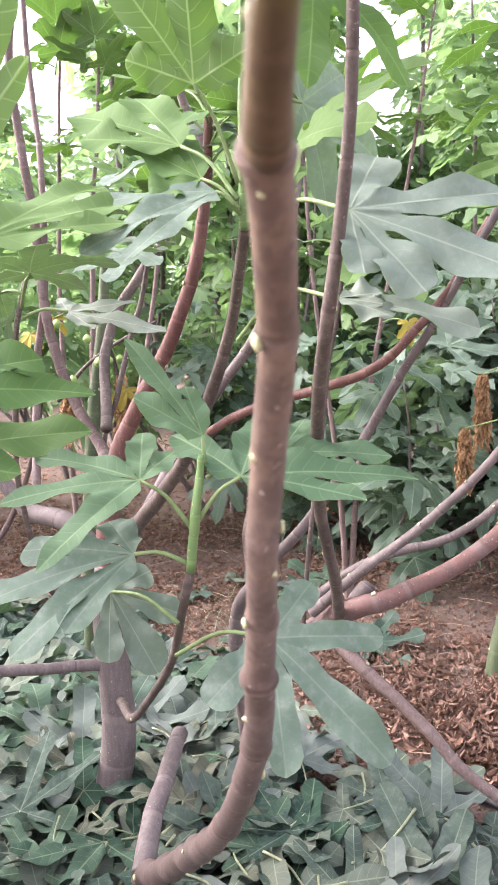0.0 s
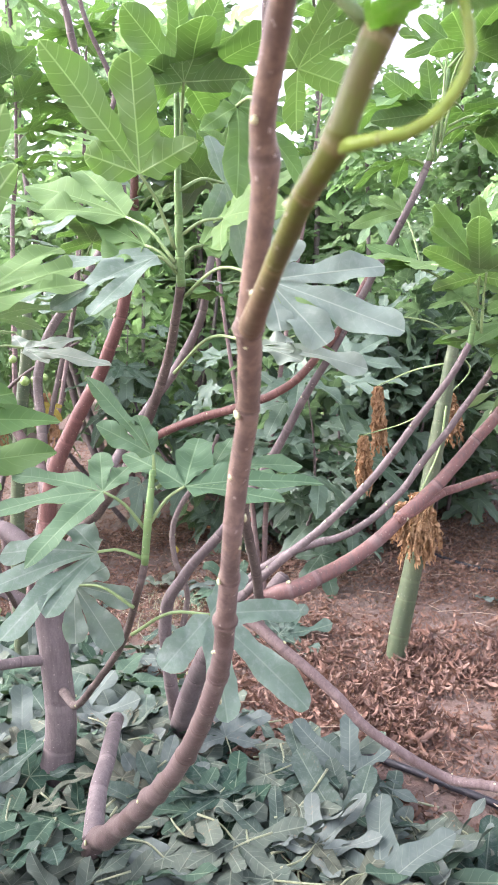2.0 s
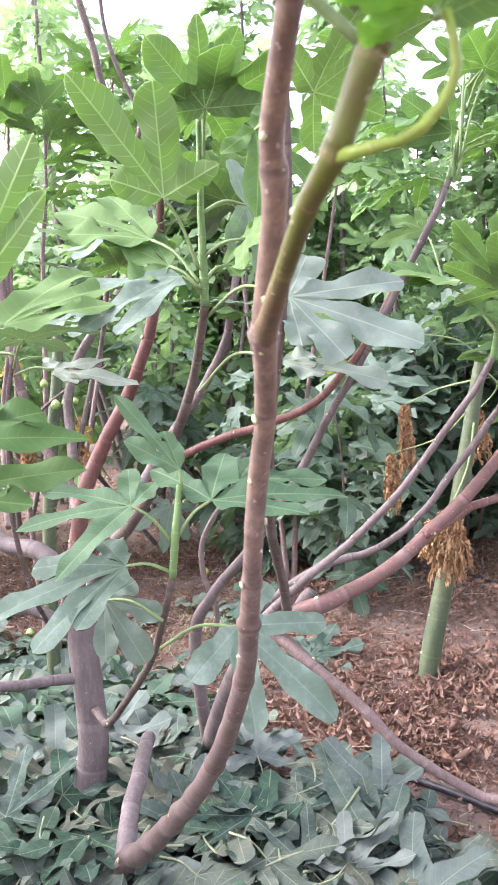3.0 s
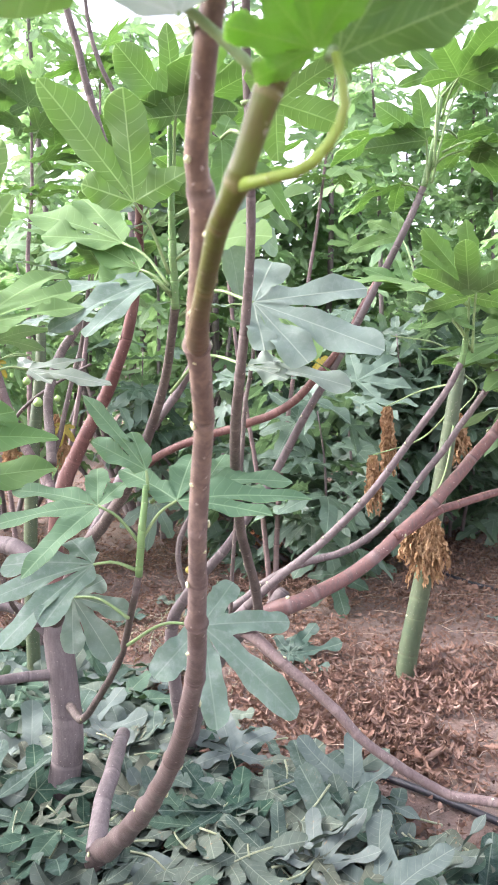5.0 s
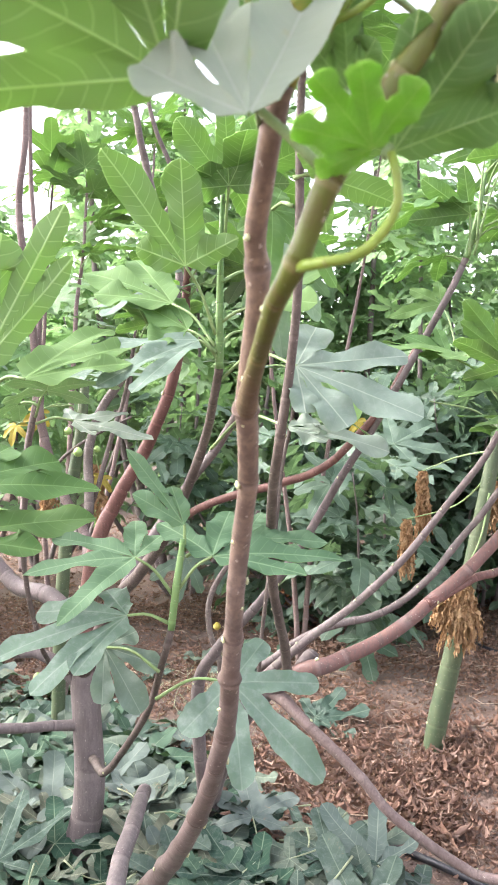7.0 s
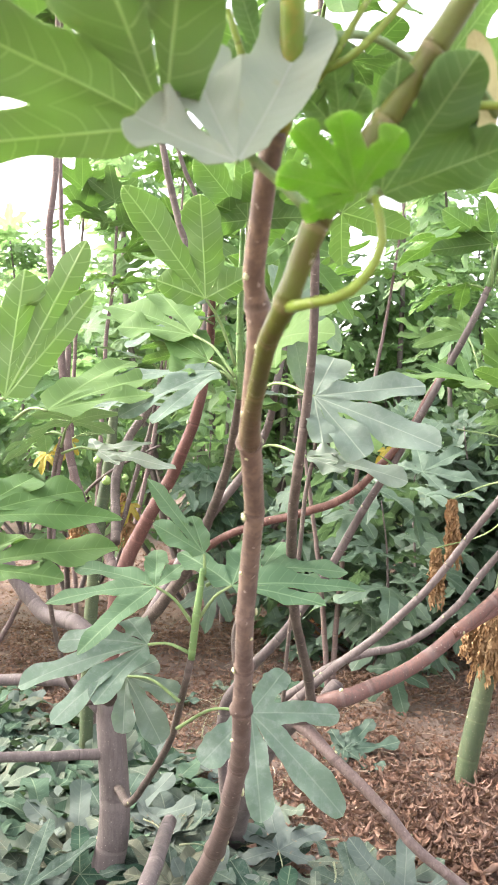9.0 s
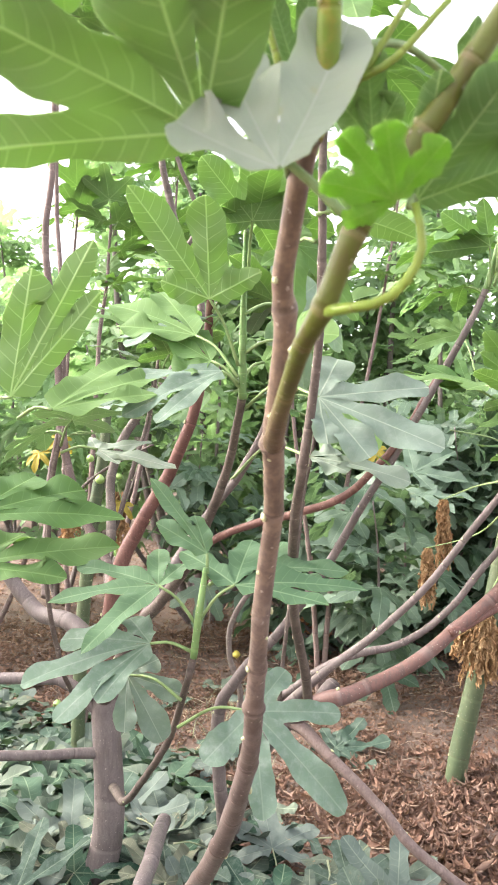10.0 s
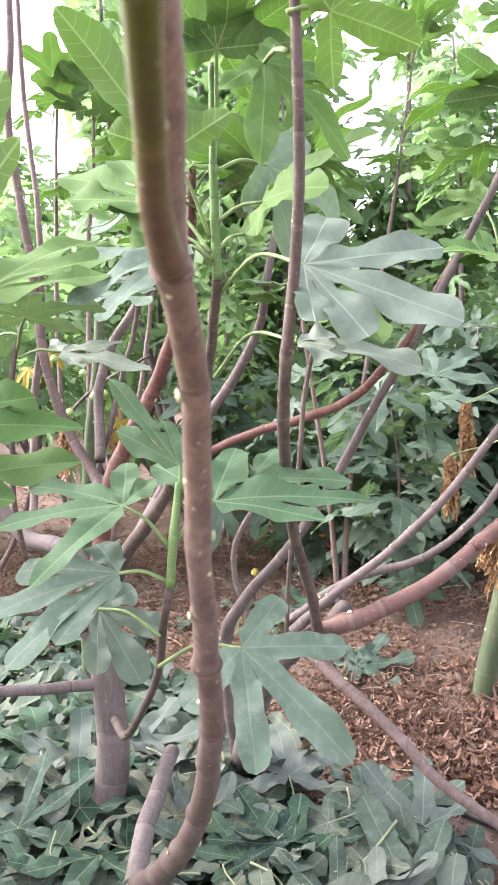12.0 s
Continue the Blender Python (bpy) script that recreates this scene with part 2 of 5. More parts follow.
SOIL = soil_material()
DRY = dry_material("dry_leaf", ((0.070, 0.040, 0.030), (0.140, 0.082, 0.060), (0.215, 0.142, 0.106)))
CRUMPLED = dry_material("crumpled_leaf", ((0.085, 0.054, 0.045), (0.150, 0.086, 0.062), (0.215, 0.148, 0.118)), 0.08)
WITHERED = dry_material("withered_leaf", ((0.22, 0.125, 0.06), (0.33, 0.20, 0.10), (0.42, 0.28, 0.15)), 0.2)
ORANGE_PATCH = dry_material("orange_patch", ((0.28, 0.10, 0.05), (0.42, 0.16, 0.07), (0.50, 0.24, 0.10)))
STRAW = dry_material("straw", ((0.20, 0.15, 0.11), (0.30, 0.24, 0.18), (0.40, 0.33, 0.26)))

# ---- building helpers ----
PLACE = {}


def settle(ob, m, parent=None):
    """Puts ob at the world pose m, as a part of parent if there is one."""
    PLACE[ob.name] = m.copy()
    ob.parent = parent
    ob.matrix_basis = PLACE[parent.name].inverted() @ m if parent else m
    return ob


def thing(name, at, label, category, group=""):
    return tagged(settle(new(name), Matrix.Translation(at)), label, category, group)


def mesh_of(name, verts, faces, mats, index=None, uvs=None, smooth=True):
    me = bpy.data.meshes.new(name)
    me.from_pydata(verts, [], faces)
    for m in mats:
        me.materials.append(m)
    if index is not None:
        me.polygons.foreach_set("material_index", np.asarray(index, dtype=np.int32))
    if uvs is not None:
        layer = me.uv_layers.new(name="UVMap")
        layer.data.foreach_set("uv", np.asarray(uvs, dtype=np.float32).ravel())
    if smooth:
        me.polygons.foreach_set("use_smooth", np.ones(len(me.polygons), dtype=bool))
    me.update()
    return me


def part(name, me, parent, m=None, label=""):
    return tagged(settle(new(name, me), m or PLACE[parent.name], parent), label)


def spline(points, count):
    """Points along a smooth curve through the given ones (each with its radius)."""
    p = np.array(points, dtype=float)
    p = np.vstack([2 * p[0] - p[1], p, 2 * p[-1] - p[-2]])
    out = []
    n = len(p) - 3
    for s in np.linspace(0, n - 1e-6, count):
        i, t = int(s), s - int(s)
        a, b, c, d = p[i:i + 4]
        out.append(0.5 * (2 * b + (c - a) * t + (2 * a - 5 * b + 4 * c - d) * t * t + (3 * b - a - 3 * c + d) * t ** 3))
    out = np.array(out)
    out[:, 3] = np.maximum(out[:, 3], 0.0008)
    return out


def tube(points, step=0.02, sides=10, knots=0.0, every=0.07, rough=0.0, origin=(0, 0, 0), seed=0, cap=True, zig=0.0):
    """A tapered, knotted tube through points (x, y, z, radius). Returns verts, faces, uvs and the centre line."""
    rng = np.random.default_rng(seed)
    length = sum(math.dist(a[:3], b[:3]) for a, b in zip(points, points[1:]))
    rows = spline(points, max(4, int(length / step) + 1))
    along = np.concatenate([[0], np.cumsum(np.linalg.norm(np.diff(rows[:, :3], axis=0), axis=1))])
    nodes = along / every
    nodes = nodes + 0.2 * np.sin(2.3 * nodes + seed) + 0.1 * np.sin(5.1 * nodes + 2 * seed)
    verts, uvs, faces = [], [], []
    side = None
    for k, row in enumerate(rows):
        a = rows[max(k - 1, 0)][:3]
        b = rows[min(k + 1, len(rows) - 1)][:3]
        d = Vector(b - a).normalized()
        side = (d.orthogonal() if side is None else side - d * side.dot(d)).normalized()
        up = d.cross(side)
        gap = (nodes[k] % 1.0 - 0.47) * every
        swell = 1 + 0.65 * knots * min(1.0, 0.010 / row[3]) ** 1.7 * math.exp(-(gap / (0.5 * row[3] + 0.0025)) ** 2) * (0.7 + 0.6 * math.sin(7.7 * int(nodes[k]) + seed))
        lean = (side + up * 0.4) * (zig * row[3] * (abs(((nodes[k] + 0.5) % 2.0) - 1.0) - 0.5) * min(1.0, k / 8.0))
        for j in range(sides):
            g = 2 * math.pi * j / sides
            r = row[3] * swell * (1 + rough * (rng.random() - 0.5))
            verts.append(Vector(row[:3]) + lean + (side * math.cos(g) + up * math.sin(g)) * r - Vector(origin))
    ring = len(rows)
    for k in range(ring - 1):
        for j in range(sides):
            j2 = (j + 1) % sides
            faces.append((k * sides + j, k * sides + j2, (k + 1) * sides + j2, (k + 1) * sides + j))
            uvs += [(nodes[k], j / sides), (nodes[k], (j + 1) / sides), (nodes[k + 1], (j + 1) / sides), (nodes[k + 1], j / sides)]
    if cap:
        for k, flip in ((0, True), (ring - 1, False)):
            ids = tuple(k * sides + j for j in range(sides))
            faces.append(ids[::-1] if flip else ids)
            uvs += [(nodes[k], 0.5)] * sides
    return verts, faces, uvs, rows, nodes


def bud_mesh():
    bm = bmesh.new()
    bmesh.ops.create_icosphere(bm, subdivisions=2, radius=1)
    for v in bm.verts:
        v.co.z *= 1.25
        v.co *= 1 + 0.25 * noise.noise(v.co * 1.7)
        if v.co.z > 0.3:
            v.co.x *= 0.75
    for f in bm.faces:
        f.smooth = True
    me = bpy.data.meshes.new("bud")
    bm.to_mesh(me)
    bm.free()
    me.materials.append(BUD)
    return me


BUD_MESH = bud_mesh()


def branch(tree, points, mat, name="branch", label="", knots=0.10, every=0.075, buds=0, seed=1, sides=12, rough=0.015, slim=0.68, zig=0.35, scar=1.0):
    """One limb of a tree; buds: how many pale leaf scars stand on it."""
    at = PLACE[tree.name].translation
    points = [(x, y, z, r * slim) for x, y, z, r in points]
    verts, faces, uvs, rows, nodes = tube(points, 0.008, sides, knots, every, rough, at, seed, True, zig)
    ob = part(name, mesh_of(name, verts, faces, [mat], None, uvs), tree, None, label)
    rng = random.Random(seed)
    marks = [q + 0.45 for q in range(int(nodes[0]) + 1, int(nodes[-1] - 0.5))]
    rng.shuffle(marks)
    for s in marks[:buds]:
        k = int(np.searchsorted(nodes, s))
        k = min(max(k, 1), len(rows) - 2)
        d = Vector(rows[k + 1][:3] - rows[k - 1][:3]).normalized()
        out = Vector((rng.choice((-1, 1)), rng.uniform(-0.75, 0.35), rng.uniform(-0.2, 0.6)))
        out = (out - d * out.dot(d)).normalized()
        size = scar * rng.uniform(0.0014, 0.0028) * min(1.5, rows[k][3] / 0.009)
        m = Matrix.Translation(Vector(rows[k][:3]) + out * (rows[k][3] * 1.04)) @ out.to_track_quat("X", "Z").to_matrix().to_4x4() @ Matrix.Diagonal((size * 0.7, size, size, 1))
        part("bud", BUD_MESH, ob, m)
    return ob


def way(deg):
    return np.array((math.sin(radians(deg)), math.cos(radians(deg))))


def leaf_data(seed, nu=12, m=3, spread=(-104, -50, 0, 50, 104), lengths=(0.52, 0.84, 1.0, 0.84, 0.52), gap=0.36, wide=0.17, droop=0.25, fold=0.15, wave=0.03, curl=0.0, twist=0.0, teeth=0.006, gaps=None, wides=None, vary=1.0, blunt=0.4):
    """A lobed leaf of length one: base at the origin, middle lobe along y, upper side to +z."""
    rng = random.Random(seed)
    spread = [a + rng.uniform(-7, 7) * vary for a in spread]
    lengths = [l * (1 + vary * rng.uniform(-0.12, 0.1)) for l in lengths]
    mids = [(a + b) / 2 for a, b in zip(spread, spread[1:])]
    gaps = gaps or [gap * rng.uniform(0.8, 1.25) for _ in mids]
    bays = [way(a) * g * (0.5 * (l + k) + 0.1) for a, g, l, k in zip(mids, gaps, lengths, lengths[1:])]
    first = way(spread[0] - 48) * 0.13
    last = way(spread[-1] + 48) * 0.13
    ids, flat, high, hits, faces, uvs = {}, [], [], [], [], []

    def vert(x, y, z):
        key = (round(x, 4), round(y, 4))
        if key not in ids:
            ids[key] = len(flat)
            flat.append((x, y))
            high.append(z)
            hits.append(1)
        else:
            high[ids[key]] += z
            hits[ids[key]] += 1
        return ids[key]

    for i, (a, length) in enumerate(zip(spread, lengths)):
        axis = way(a)
        for s in (-1, 1):
            perp = np.array((axis[1], -axis[0])) * s
            bay = (first if i == 0 else bays[i - 1]) if s < 0 else (last if i == len(spread) - 1 else bays[i])
            us = min(max(float(bay @ axis) / length, 0.04), 0.7)
            w0 = max(float(bay @ perp), 0.02)
            wm = (wides[i] if wides else wide * length ** 0.6) * rng.uniform(0.88, 1.12)
            n0 = max(1, round(nu * us * 0.8))
            us_list = [us * k / n0 for k in range(n0)] + [us + (1 - us) * (1 - (1 - k / (nu - n0)) ** 1.25) for k in range(nu - n0 + 1)]
            phase = rng.uniform(0, 6)
            grid = []
            for u in us_list:
                centre = axis * u * length
                if u < us:
                    edge = bay * (u / us)
                else:
                    q = (u - us) / (1 - us)
                    w = blunt * float(np.interp(q, (0, 0.12, 0.35, 0.62, 0.8, 0.92, 0.975, 1), (w0, 0.68 * w0 + 0.2 * wm, 0.2 * w0 + 0.68 * wm, wm, 0.97 * wm, 0.76 * wm, 0.46 * wm, 0)))
                    w += (1 - blunt) * float(np.interp(q, (0, 0.12, 0.28, 0.48, 0.68, 0.84, 0.95, 1), (w0, 0.72 * w0 + 0.22 * wm, 0.3 * w0 + 0.68 * wm, wm, 0.88 * wm, 0.58 * wm, 0.26 * wm, 0)))
                    if 0.05 < q < 0.98:
                        w += teeth * math.sin(u * 27 + phase) + teeth * rng.uniform(-0.5, 0.5)
                    edge = axis * (us * length + (u - us) * length) + perp * w if q > 0 else bay
                row = []
                for j in range(m + 1):
                    p = centre + (edge - centre) * (j / m)
                    c = float(np.linalg.norm(p - centre))
                    r = float(np.linalg.norm(p))
                    z = fold * c - droop * r * r + wave * (c / wide) * math.sin(u * 11 + phase) - curl * max(0, u - 0.45) ** 2 * length + twist * s * c * u
                    row.append((vert(float(p[0]), float(p[1]), z), (u * length, s * c)))
                grid.append(row)
            for k in range(len(grid) - 1):
                for j in range(m):
                    quad = [grid[k][j], grid[k][j + 1], grid[k + 1][j + 1], grid[k + 1][j]]
                    if s > 0:
                        quad.reverse()
                    keep = []
                    for q in quad:
                        if q[0] not in [e[0] for e in keep]:
                            keep.append(q)
                    for c in range(2, len(keep)):
                        faces.append((keep[0][0], keep[c - 1][0], keep[c][0]))
                        uvs.append([keep[0][1], keep[c - 1][1], keep[c][1]])
    verts = [(x, y, z / h) for (x, y), z, h in zip(flat, high, hits)]
    return verts, faces, uvs


def leaf_mesh(name, top, under, scale, **kw):
    """A blade with an upper and a lower skin, 0.5 mm apart."""
    verts, faces, uvs = leaf_data(**kw)
    count = len(verts)
    thick = 0.0005 / scale
    both = verts + [(x, y, z - thick) for x, y, z in verts]
    faces2 = faces + [tuple(i + count for i in reversed(f)) for f in faces]
    uvs2 = [q for f in uvs for q in f] + [q for f in uvs for q in reversed(f)]
    return mesh_of(name, both, faces2, [top, under], [0] * len(faces) + [1] * len(faces), uvs2)


GREEN = [leaf_mesh("leaf", LEAF_TOP, LEAF_UNDER, 0.17, seed=10 + k, droop=0.10 + 0.08 * k, fold=0.10 + 0.05 * (k % 3), wave=0.02 + 0.01 * k, gap=(0.40, 0.30, 0.46, 0.34)[k], wide=(0.17, 0.16, 0.19, 0.15)[k]) for k in range(4)]
GREY = [leaf_mesh("leaf", GREY_TOP, GREY_UNDER, 0.17, seed=30 + k, droop=0.10 + 0.08 * k, fold=0.08 + 0.05 * (k % 3), wave=0.03, gap=(0.36, 0.30, 0.42, 0.27)[k], wide=(0.17, 0.15, 0.18, 0.15)[k]) for k in range(4)]
SLIM = [leaf_mesh("leaf", PALE_LEAF, PALE_LEAF, 0.17, seed=44, spread=(-125, -28, 4, 40), lengths=(0.3, 0.66, 1.0, 0.42), gap=0.40, wide=0.095, droop=0.05, fold=0.1)]
TOPPING = [leaf_mesh("leaf", LEAF_TOP, LEAF_UNDER, 0.17, nu=18, m=4, seed=50 + k, droop=0.15, fold=0.10, wave=0.03, gap=0.42, wide=0.2) for k in range(3)]
GOLD = leaf_mesh("leaf", GOLD_LEAF, GOLD_LEAF, 0.08, seed=61, droop=0.5, fold=0.4)
YELLOW = [leaf_mesh("leaf", YELLOW_LEAF, YELLOW_LEAF, 0.12, seed=60, droop=0.3)]


def blade_pose(base, tip, normal, size=None):
    base, tip = Vector(base), Vector(tip)
    y = (tip - base).normalized()
    x = y.cross(Vector(normal)).normalized()
    z = x.cross(y)
    s = size or (tip - base).length
    m = Matrix((x, y, z)).transposed().to_4x4()
    return Matrix.Translation(base) @ m @ Matrix.Diagonal((s, s, s, 1))


def leaf(tree, me, base, tip, normal, stalk=None, size=None, label="", thick=0.0024, sag=0.0):
    """A leaf of a tree from the blade's base to its tip, with its stalk back to the twig."""
    m = blade_pose(base, tip, normal, size)
    ob = part("leaf", me, tree, m, label)
    if stalk:
        b, a = Vector(base), Vector(stalk)
        mid = (a + b) / 2 + Vector((0, 0, sag)) + Vector((0, 0, 0.12 * (b - a).length))
        verts, faces, uvs, _, _ = tube([(*a, thick * 1.25), (*mid, thick), (*b, thick * 0.9)], 0.012, 7, 0, 1, 0, (0, 0, 0))
        inv = PLACE[ob.name].inverted()
        part("petiole", mesh_of("petiole", [inv @ v for v in verts], faces, [PETIOLE], None, uvs), ob, PLACE[ob.name])
    return ob


def hero(tree, top, under, base, tip, normal, spread, lengths, wides, gaps, stalk=None, seed=1, thick=0.0024, fold=0.1, droop=0.1, wave=0.05, teeth=0.005, label=""):
    """A large leaf whose lobes have their own directions, lengths and widths."""
    size = math.dist(base, tip)
    me = leaf_mesh("leaf", top, under, size, seed=seed, nu=20, m=4, spread=spread, lengths=lengths, wides=wides, gaps=gaps, vary=0.15, blunt=0.15 if top in (LEAF_TOP, DEEP_TOP) else 0.9, fold=fold, droop=droop, wave=wave, teeth=teeth)
    return leaf(tree, me, base, tip, normal, stalk, size, label, thick)


def whorl(tree, at, heading, count, size, meshes, seed, rise=0.05, low=-12, high=58):
    """Leaves on long stalks round the end of a shoot."""
    rng = random.Random(seed)
    at = Vector(at)
    head = Vector(heading).normalized()
    for k in range(count):
        az = k * 2.4 + rng.uniform(-0.4, 0.4)
        start = at - head * rise * (k / count) * 2.2
        lift = radians(rng.uniform(low, high))
        out = Vector((math.cos(az) * math.cos(lift), math.sin(az) * math.cos(lift), math.sin(lift)))
        s = size * rng.uniform(0.75, 1.15)
        base = start + out * s * rng.uniform(0.35, 0.6) + head * 0.01
        fall = Vector((out.x, out.y, out.z - rng.uniform(-0.1, 0.45)))
        leaf(tree, rng.choice(meshes), base, base + fall.normalized() * s, Z + out * rng.uniform(-0.3, 0.4), start, s)


def ground_height(x, y):
    near = math.exp(-((x / 6) ** 2 + ((y - 2) / 6) ** 2))
    h = 0.035 * noise.noise((x * 0.9, y * 0.9, 0)) * near + 0.012 * noise.noise((x * 5, y * 5, 3)) * near + 0.006 * noise.noise((x * 17, y * 17, 9)) * near
    return h + 0.03 * math.exp(-(((x + 0.1) / 0.9) ** 2 + ((y - 1.7) / 0.5) ** 2))


# ---- ground ----
def reach(low, high, step, limit):
    mid = list(np.arange(low, high + 1e-6, step))
    out, s = [], step
    while (out[-1] if out else 0) < limit:
        s *= 1.35
        out.append((out[-1] if out else 0) + s)
    return [low - o for o in reversed(out)] + mid + [high + o for o in out]


xs, ys = reach(-1.6, 2.2, 0.035, 900), reach(0.4, 5.2, 0.035, 900)
verts = [(x, y, ground_height(x, y)) for y in ys for x in xs]
wide = len(xs)
faces = [(j * wide + i, j * wide + i + 1, (j + 1) * wide + i + 1, (j + 1) * wide + i) for j in range(len(ys) - 1) for i in range(wide - 1)]
tagged(settle(new("ground", mesh_of("ground", verts, faces, [SOIL])), Matrix()), "bare reddish-brown orchard soil with clods and dust", "ground", kind="structure")

# ---- the near fig stem with its fork ----
near = thing("fig_sapling", (-0.22, 1.36, 0.1), "slender brown fig stem arching up from a grey fallen limb", "fig tree")
stem = branch(near, [(-0.236, 1.41, 0.11, 0.018), (-0.219, 1.358, 0.178, 0.0250), (-0.1508, 1.1800, 0.3231, 0.0217), (-0.0939, 0.9800, 0.4845, 0.0178), (-0.0502, 0.7400, 0.6673, 0.0138), (-0.0257, 0.6000, 0.7863, 0.0118), (-0.0129, 0.5000, 0.8767, 0.0105), (-0.0061, 0.4371, 0.9390, 0.0097), (-0.0045, 0.3970, 0.9871, 0.0092), (-0.0042, 0.3558, 1.0382, 0.0082), (-0.0024, 0.3282, 1.0763, 0.0079), (0.0007, 0.3027, 1.1227, 0.0080), (0.0031, 0.2670, 1.1624, 0.0076), (0.0028, 0.2455, 1.1859, 0.0077), (0.0020, 0.2197, 1.2142, 0.0079), (0.0008, 0.2086, 1.2288, 0.0080), (0.0012, 0.1890, 1.2550, 0.0070), (0.0038, 0.1670, 1.2850, 0.0073), (0.0036, 0.1527, 1.3028, 0.0069), (0.0013, 0.1380, 1.3220, 0.0068), (0.0052, 0.1182, 1.3489, 0.0067), (0.0085, 0.1030, 1.3693, 0.0066), (0.0132, 0.0887, 1.3884, 0.0064)], NEAR_BARK, "stem", "smooth rosy-brown bark with ringed nodes and pale leaf scars", 0.34, 0.082, 13, 4, 24, 0.0, 0.93, 0.6, 1.25)
for at, size in (((-0.0029, 0.1330, 1.3212), 0.0021), ((-0.0014, 0.2090, 1.2170), 0.0022), ((-0.0052, 0.2940, 1.1267), 0.0020), ((0.0024, 0.3278, 1.0677), 0.0017), ((-0.0129, 0.4192, 0.9527), 0.0019), ((0.0027, 0.0826, 1.2762), 0.0022), ((-0.0146, 0.4273, 0.9488), 0.0016)):
    part("bud", BUD_MESH, stem, Matrix.Translation(at) @ Matrix.Diagonal((size, size * 0.8, size * 0.85, 1)))
branch(near, [(0.0128, 0.0900, 1.3868, 0.0064), (0.0185, 0.0772, 1.4070, 0.0063), (0.0193, 0.0676, 1.4309, 0.0061), (0.0189, 0.0585, 1.4537, 0.0055), (0.0185, 0.045, 1.50, 0.0045)], GREEN_BARK, "shoot", "green growing tip", 0.15, 0.035, 2, 7, 20, 0.03, 0.95)
branch(near, [(0.0005, 0.2130, 1.2240, 0.0070), (-0.0005, 0.1716, 1.2340, 0.0066), (0.0013, 0.1293, 1.2503, 0.0054), (0.0045, 0.0950, 1.2662, 0.0053), (0.0075, 0.0690, 1.2787, 0.0054), (0.0135, 0.0460, 1.2905, 0.0057), (0.0185, 0.0415, 1.3035, 0.0059), (0.0272, 0.0363, 1.3250, 0.0063), (0.0401, 0.0326, 1.3466, 0.0063), (0.0512, 0.0305, 1.3614, 0.0062), (0.0622, 0.0284, 1.3759, 0.0061), (0.0730, 0.0262, 1.3916, 0.0061), (0.0846, 0.0228, 1.4089, 0.0061), (0.0967, 0.0181, 1.4278, 0.0058)], FORK_BARK, "shoot", "brown fork turning into an olive-green shoot with brown nodes", 0.22, 0.042, 4, 9, 24, 0.0, 0.93)
branch(near, [(-0.223, 1.36, 0.185, 0.0235), (-0.215, 1.42, 0.225, 0.0215), (-0.202, 1.52, 0.258, 0.0205), (-0.179, 1.74, 0.262, 0.0190)], BARK, "stub", "grey cut limb lying in the leaves", 0.05, 0.15, 0, 10, slim=0.95)
branch(near, [(0.0150, 0.0430, 1.2900, 0.0030), (0.0255, 0.0300, 1.2898, 0.0025), (0.0388, 0.0250, 1.2924, 0.0024), (0.0498, 0.0220, 1.3032, 0.0022), (0.0548, 0.0200, 1.3163, 0.0020), (0.0515, 0.0200, 1.3342, 0.0018)], TENDER, "petiole", "curled yellow-green stalk", 0.25, 0.03, 1, 11, 14, slim=1.0)
hero(near, LEAF_TOP, LEAF_UNDER, (-0.0426, 0.0650, 1.3807), (-0.1704, 0.0138, 1.4307), (0.10, 0.55, 0.83), (-70, -47, 0, 37), (0.68, 0.8, 1.0, 0.89), (0.16, 0.2, 0.2, 0.11), (0.5, 0.38, 0.42), (0.0290, 0.0500, 1.3328), seed=3, thick=0.0022, fold=0.10, droop=0.06)
hero(near, PALE_LEAF, PALE_LEAF, (-0.0076, 0.0300, 1.3519), (0.0292, 0.0933, 1.4332), (0.05, -0.80, 0.60), (-81, -38, 0), (0.49, 0.72, 1.0), (0.22, 0.2, 0.2), (0.7, 0.66), (0.0020, 0.1050, 1.3715), seed=5, thick=0.0012, fold=0.30, droop=-0.14, wave=0.03, teeth=0.003, label="pale grey young leaf")
hero(near, YOUNG_LEAF, YOUNG_LEAF, (0.0435, 0.0200, 1.3355), (0.0341, -0.0024, 1.3634), (0.05, 0.77, 0.64), (-45, 0, 28, 61, 102), (0.89, 1.0, 1.11, 0.98, 0.68), (0.22, 0.2, 0.17, 0.19, 0.15), (0.5, 0.55, 0.55, 0.62), None, seed=6, fold=0.12, droop=0.12, teeth=0.02, label="bright green young leaf lit from behind")
hero(near, LEAF_TOP, LEAF_UNDER, (0.0612, 0.0600, 1.3464), (0.0936, 0.0134, 1.3949), (0.05, 0.74, 0.67), (-38, 0, 25), (0.85, 1.0, 0.85), (0.22, 0.2, 0.13), (0.72, 0.55), (0.0509, 0.0300, 1.3353), seed=7, thick=0.0016, fold=0.1, droop=0.05)
hero(near, LEAF_TOP, LEAF_UNDER, (0.0473, 0.1000, 1.3896), (0.0389, 0.0732, 1.4294), (0.05, 0.82, 0.57), (-33, 0, 35), (0.56, 1.0, 0.56), (0.2, 0.22, 0.2), (0.75, 0.75), (0.0303, 0.0700, 1.3563), seed=39, fold=0.1, droop=0.05)
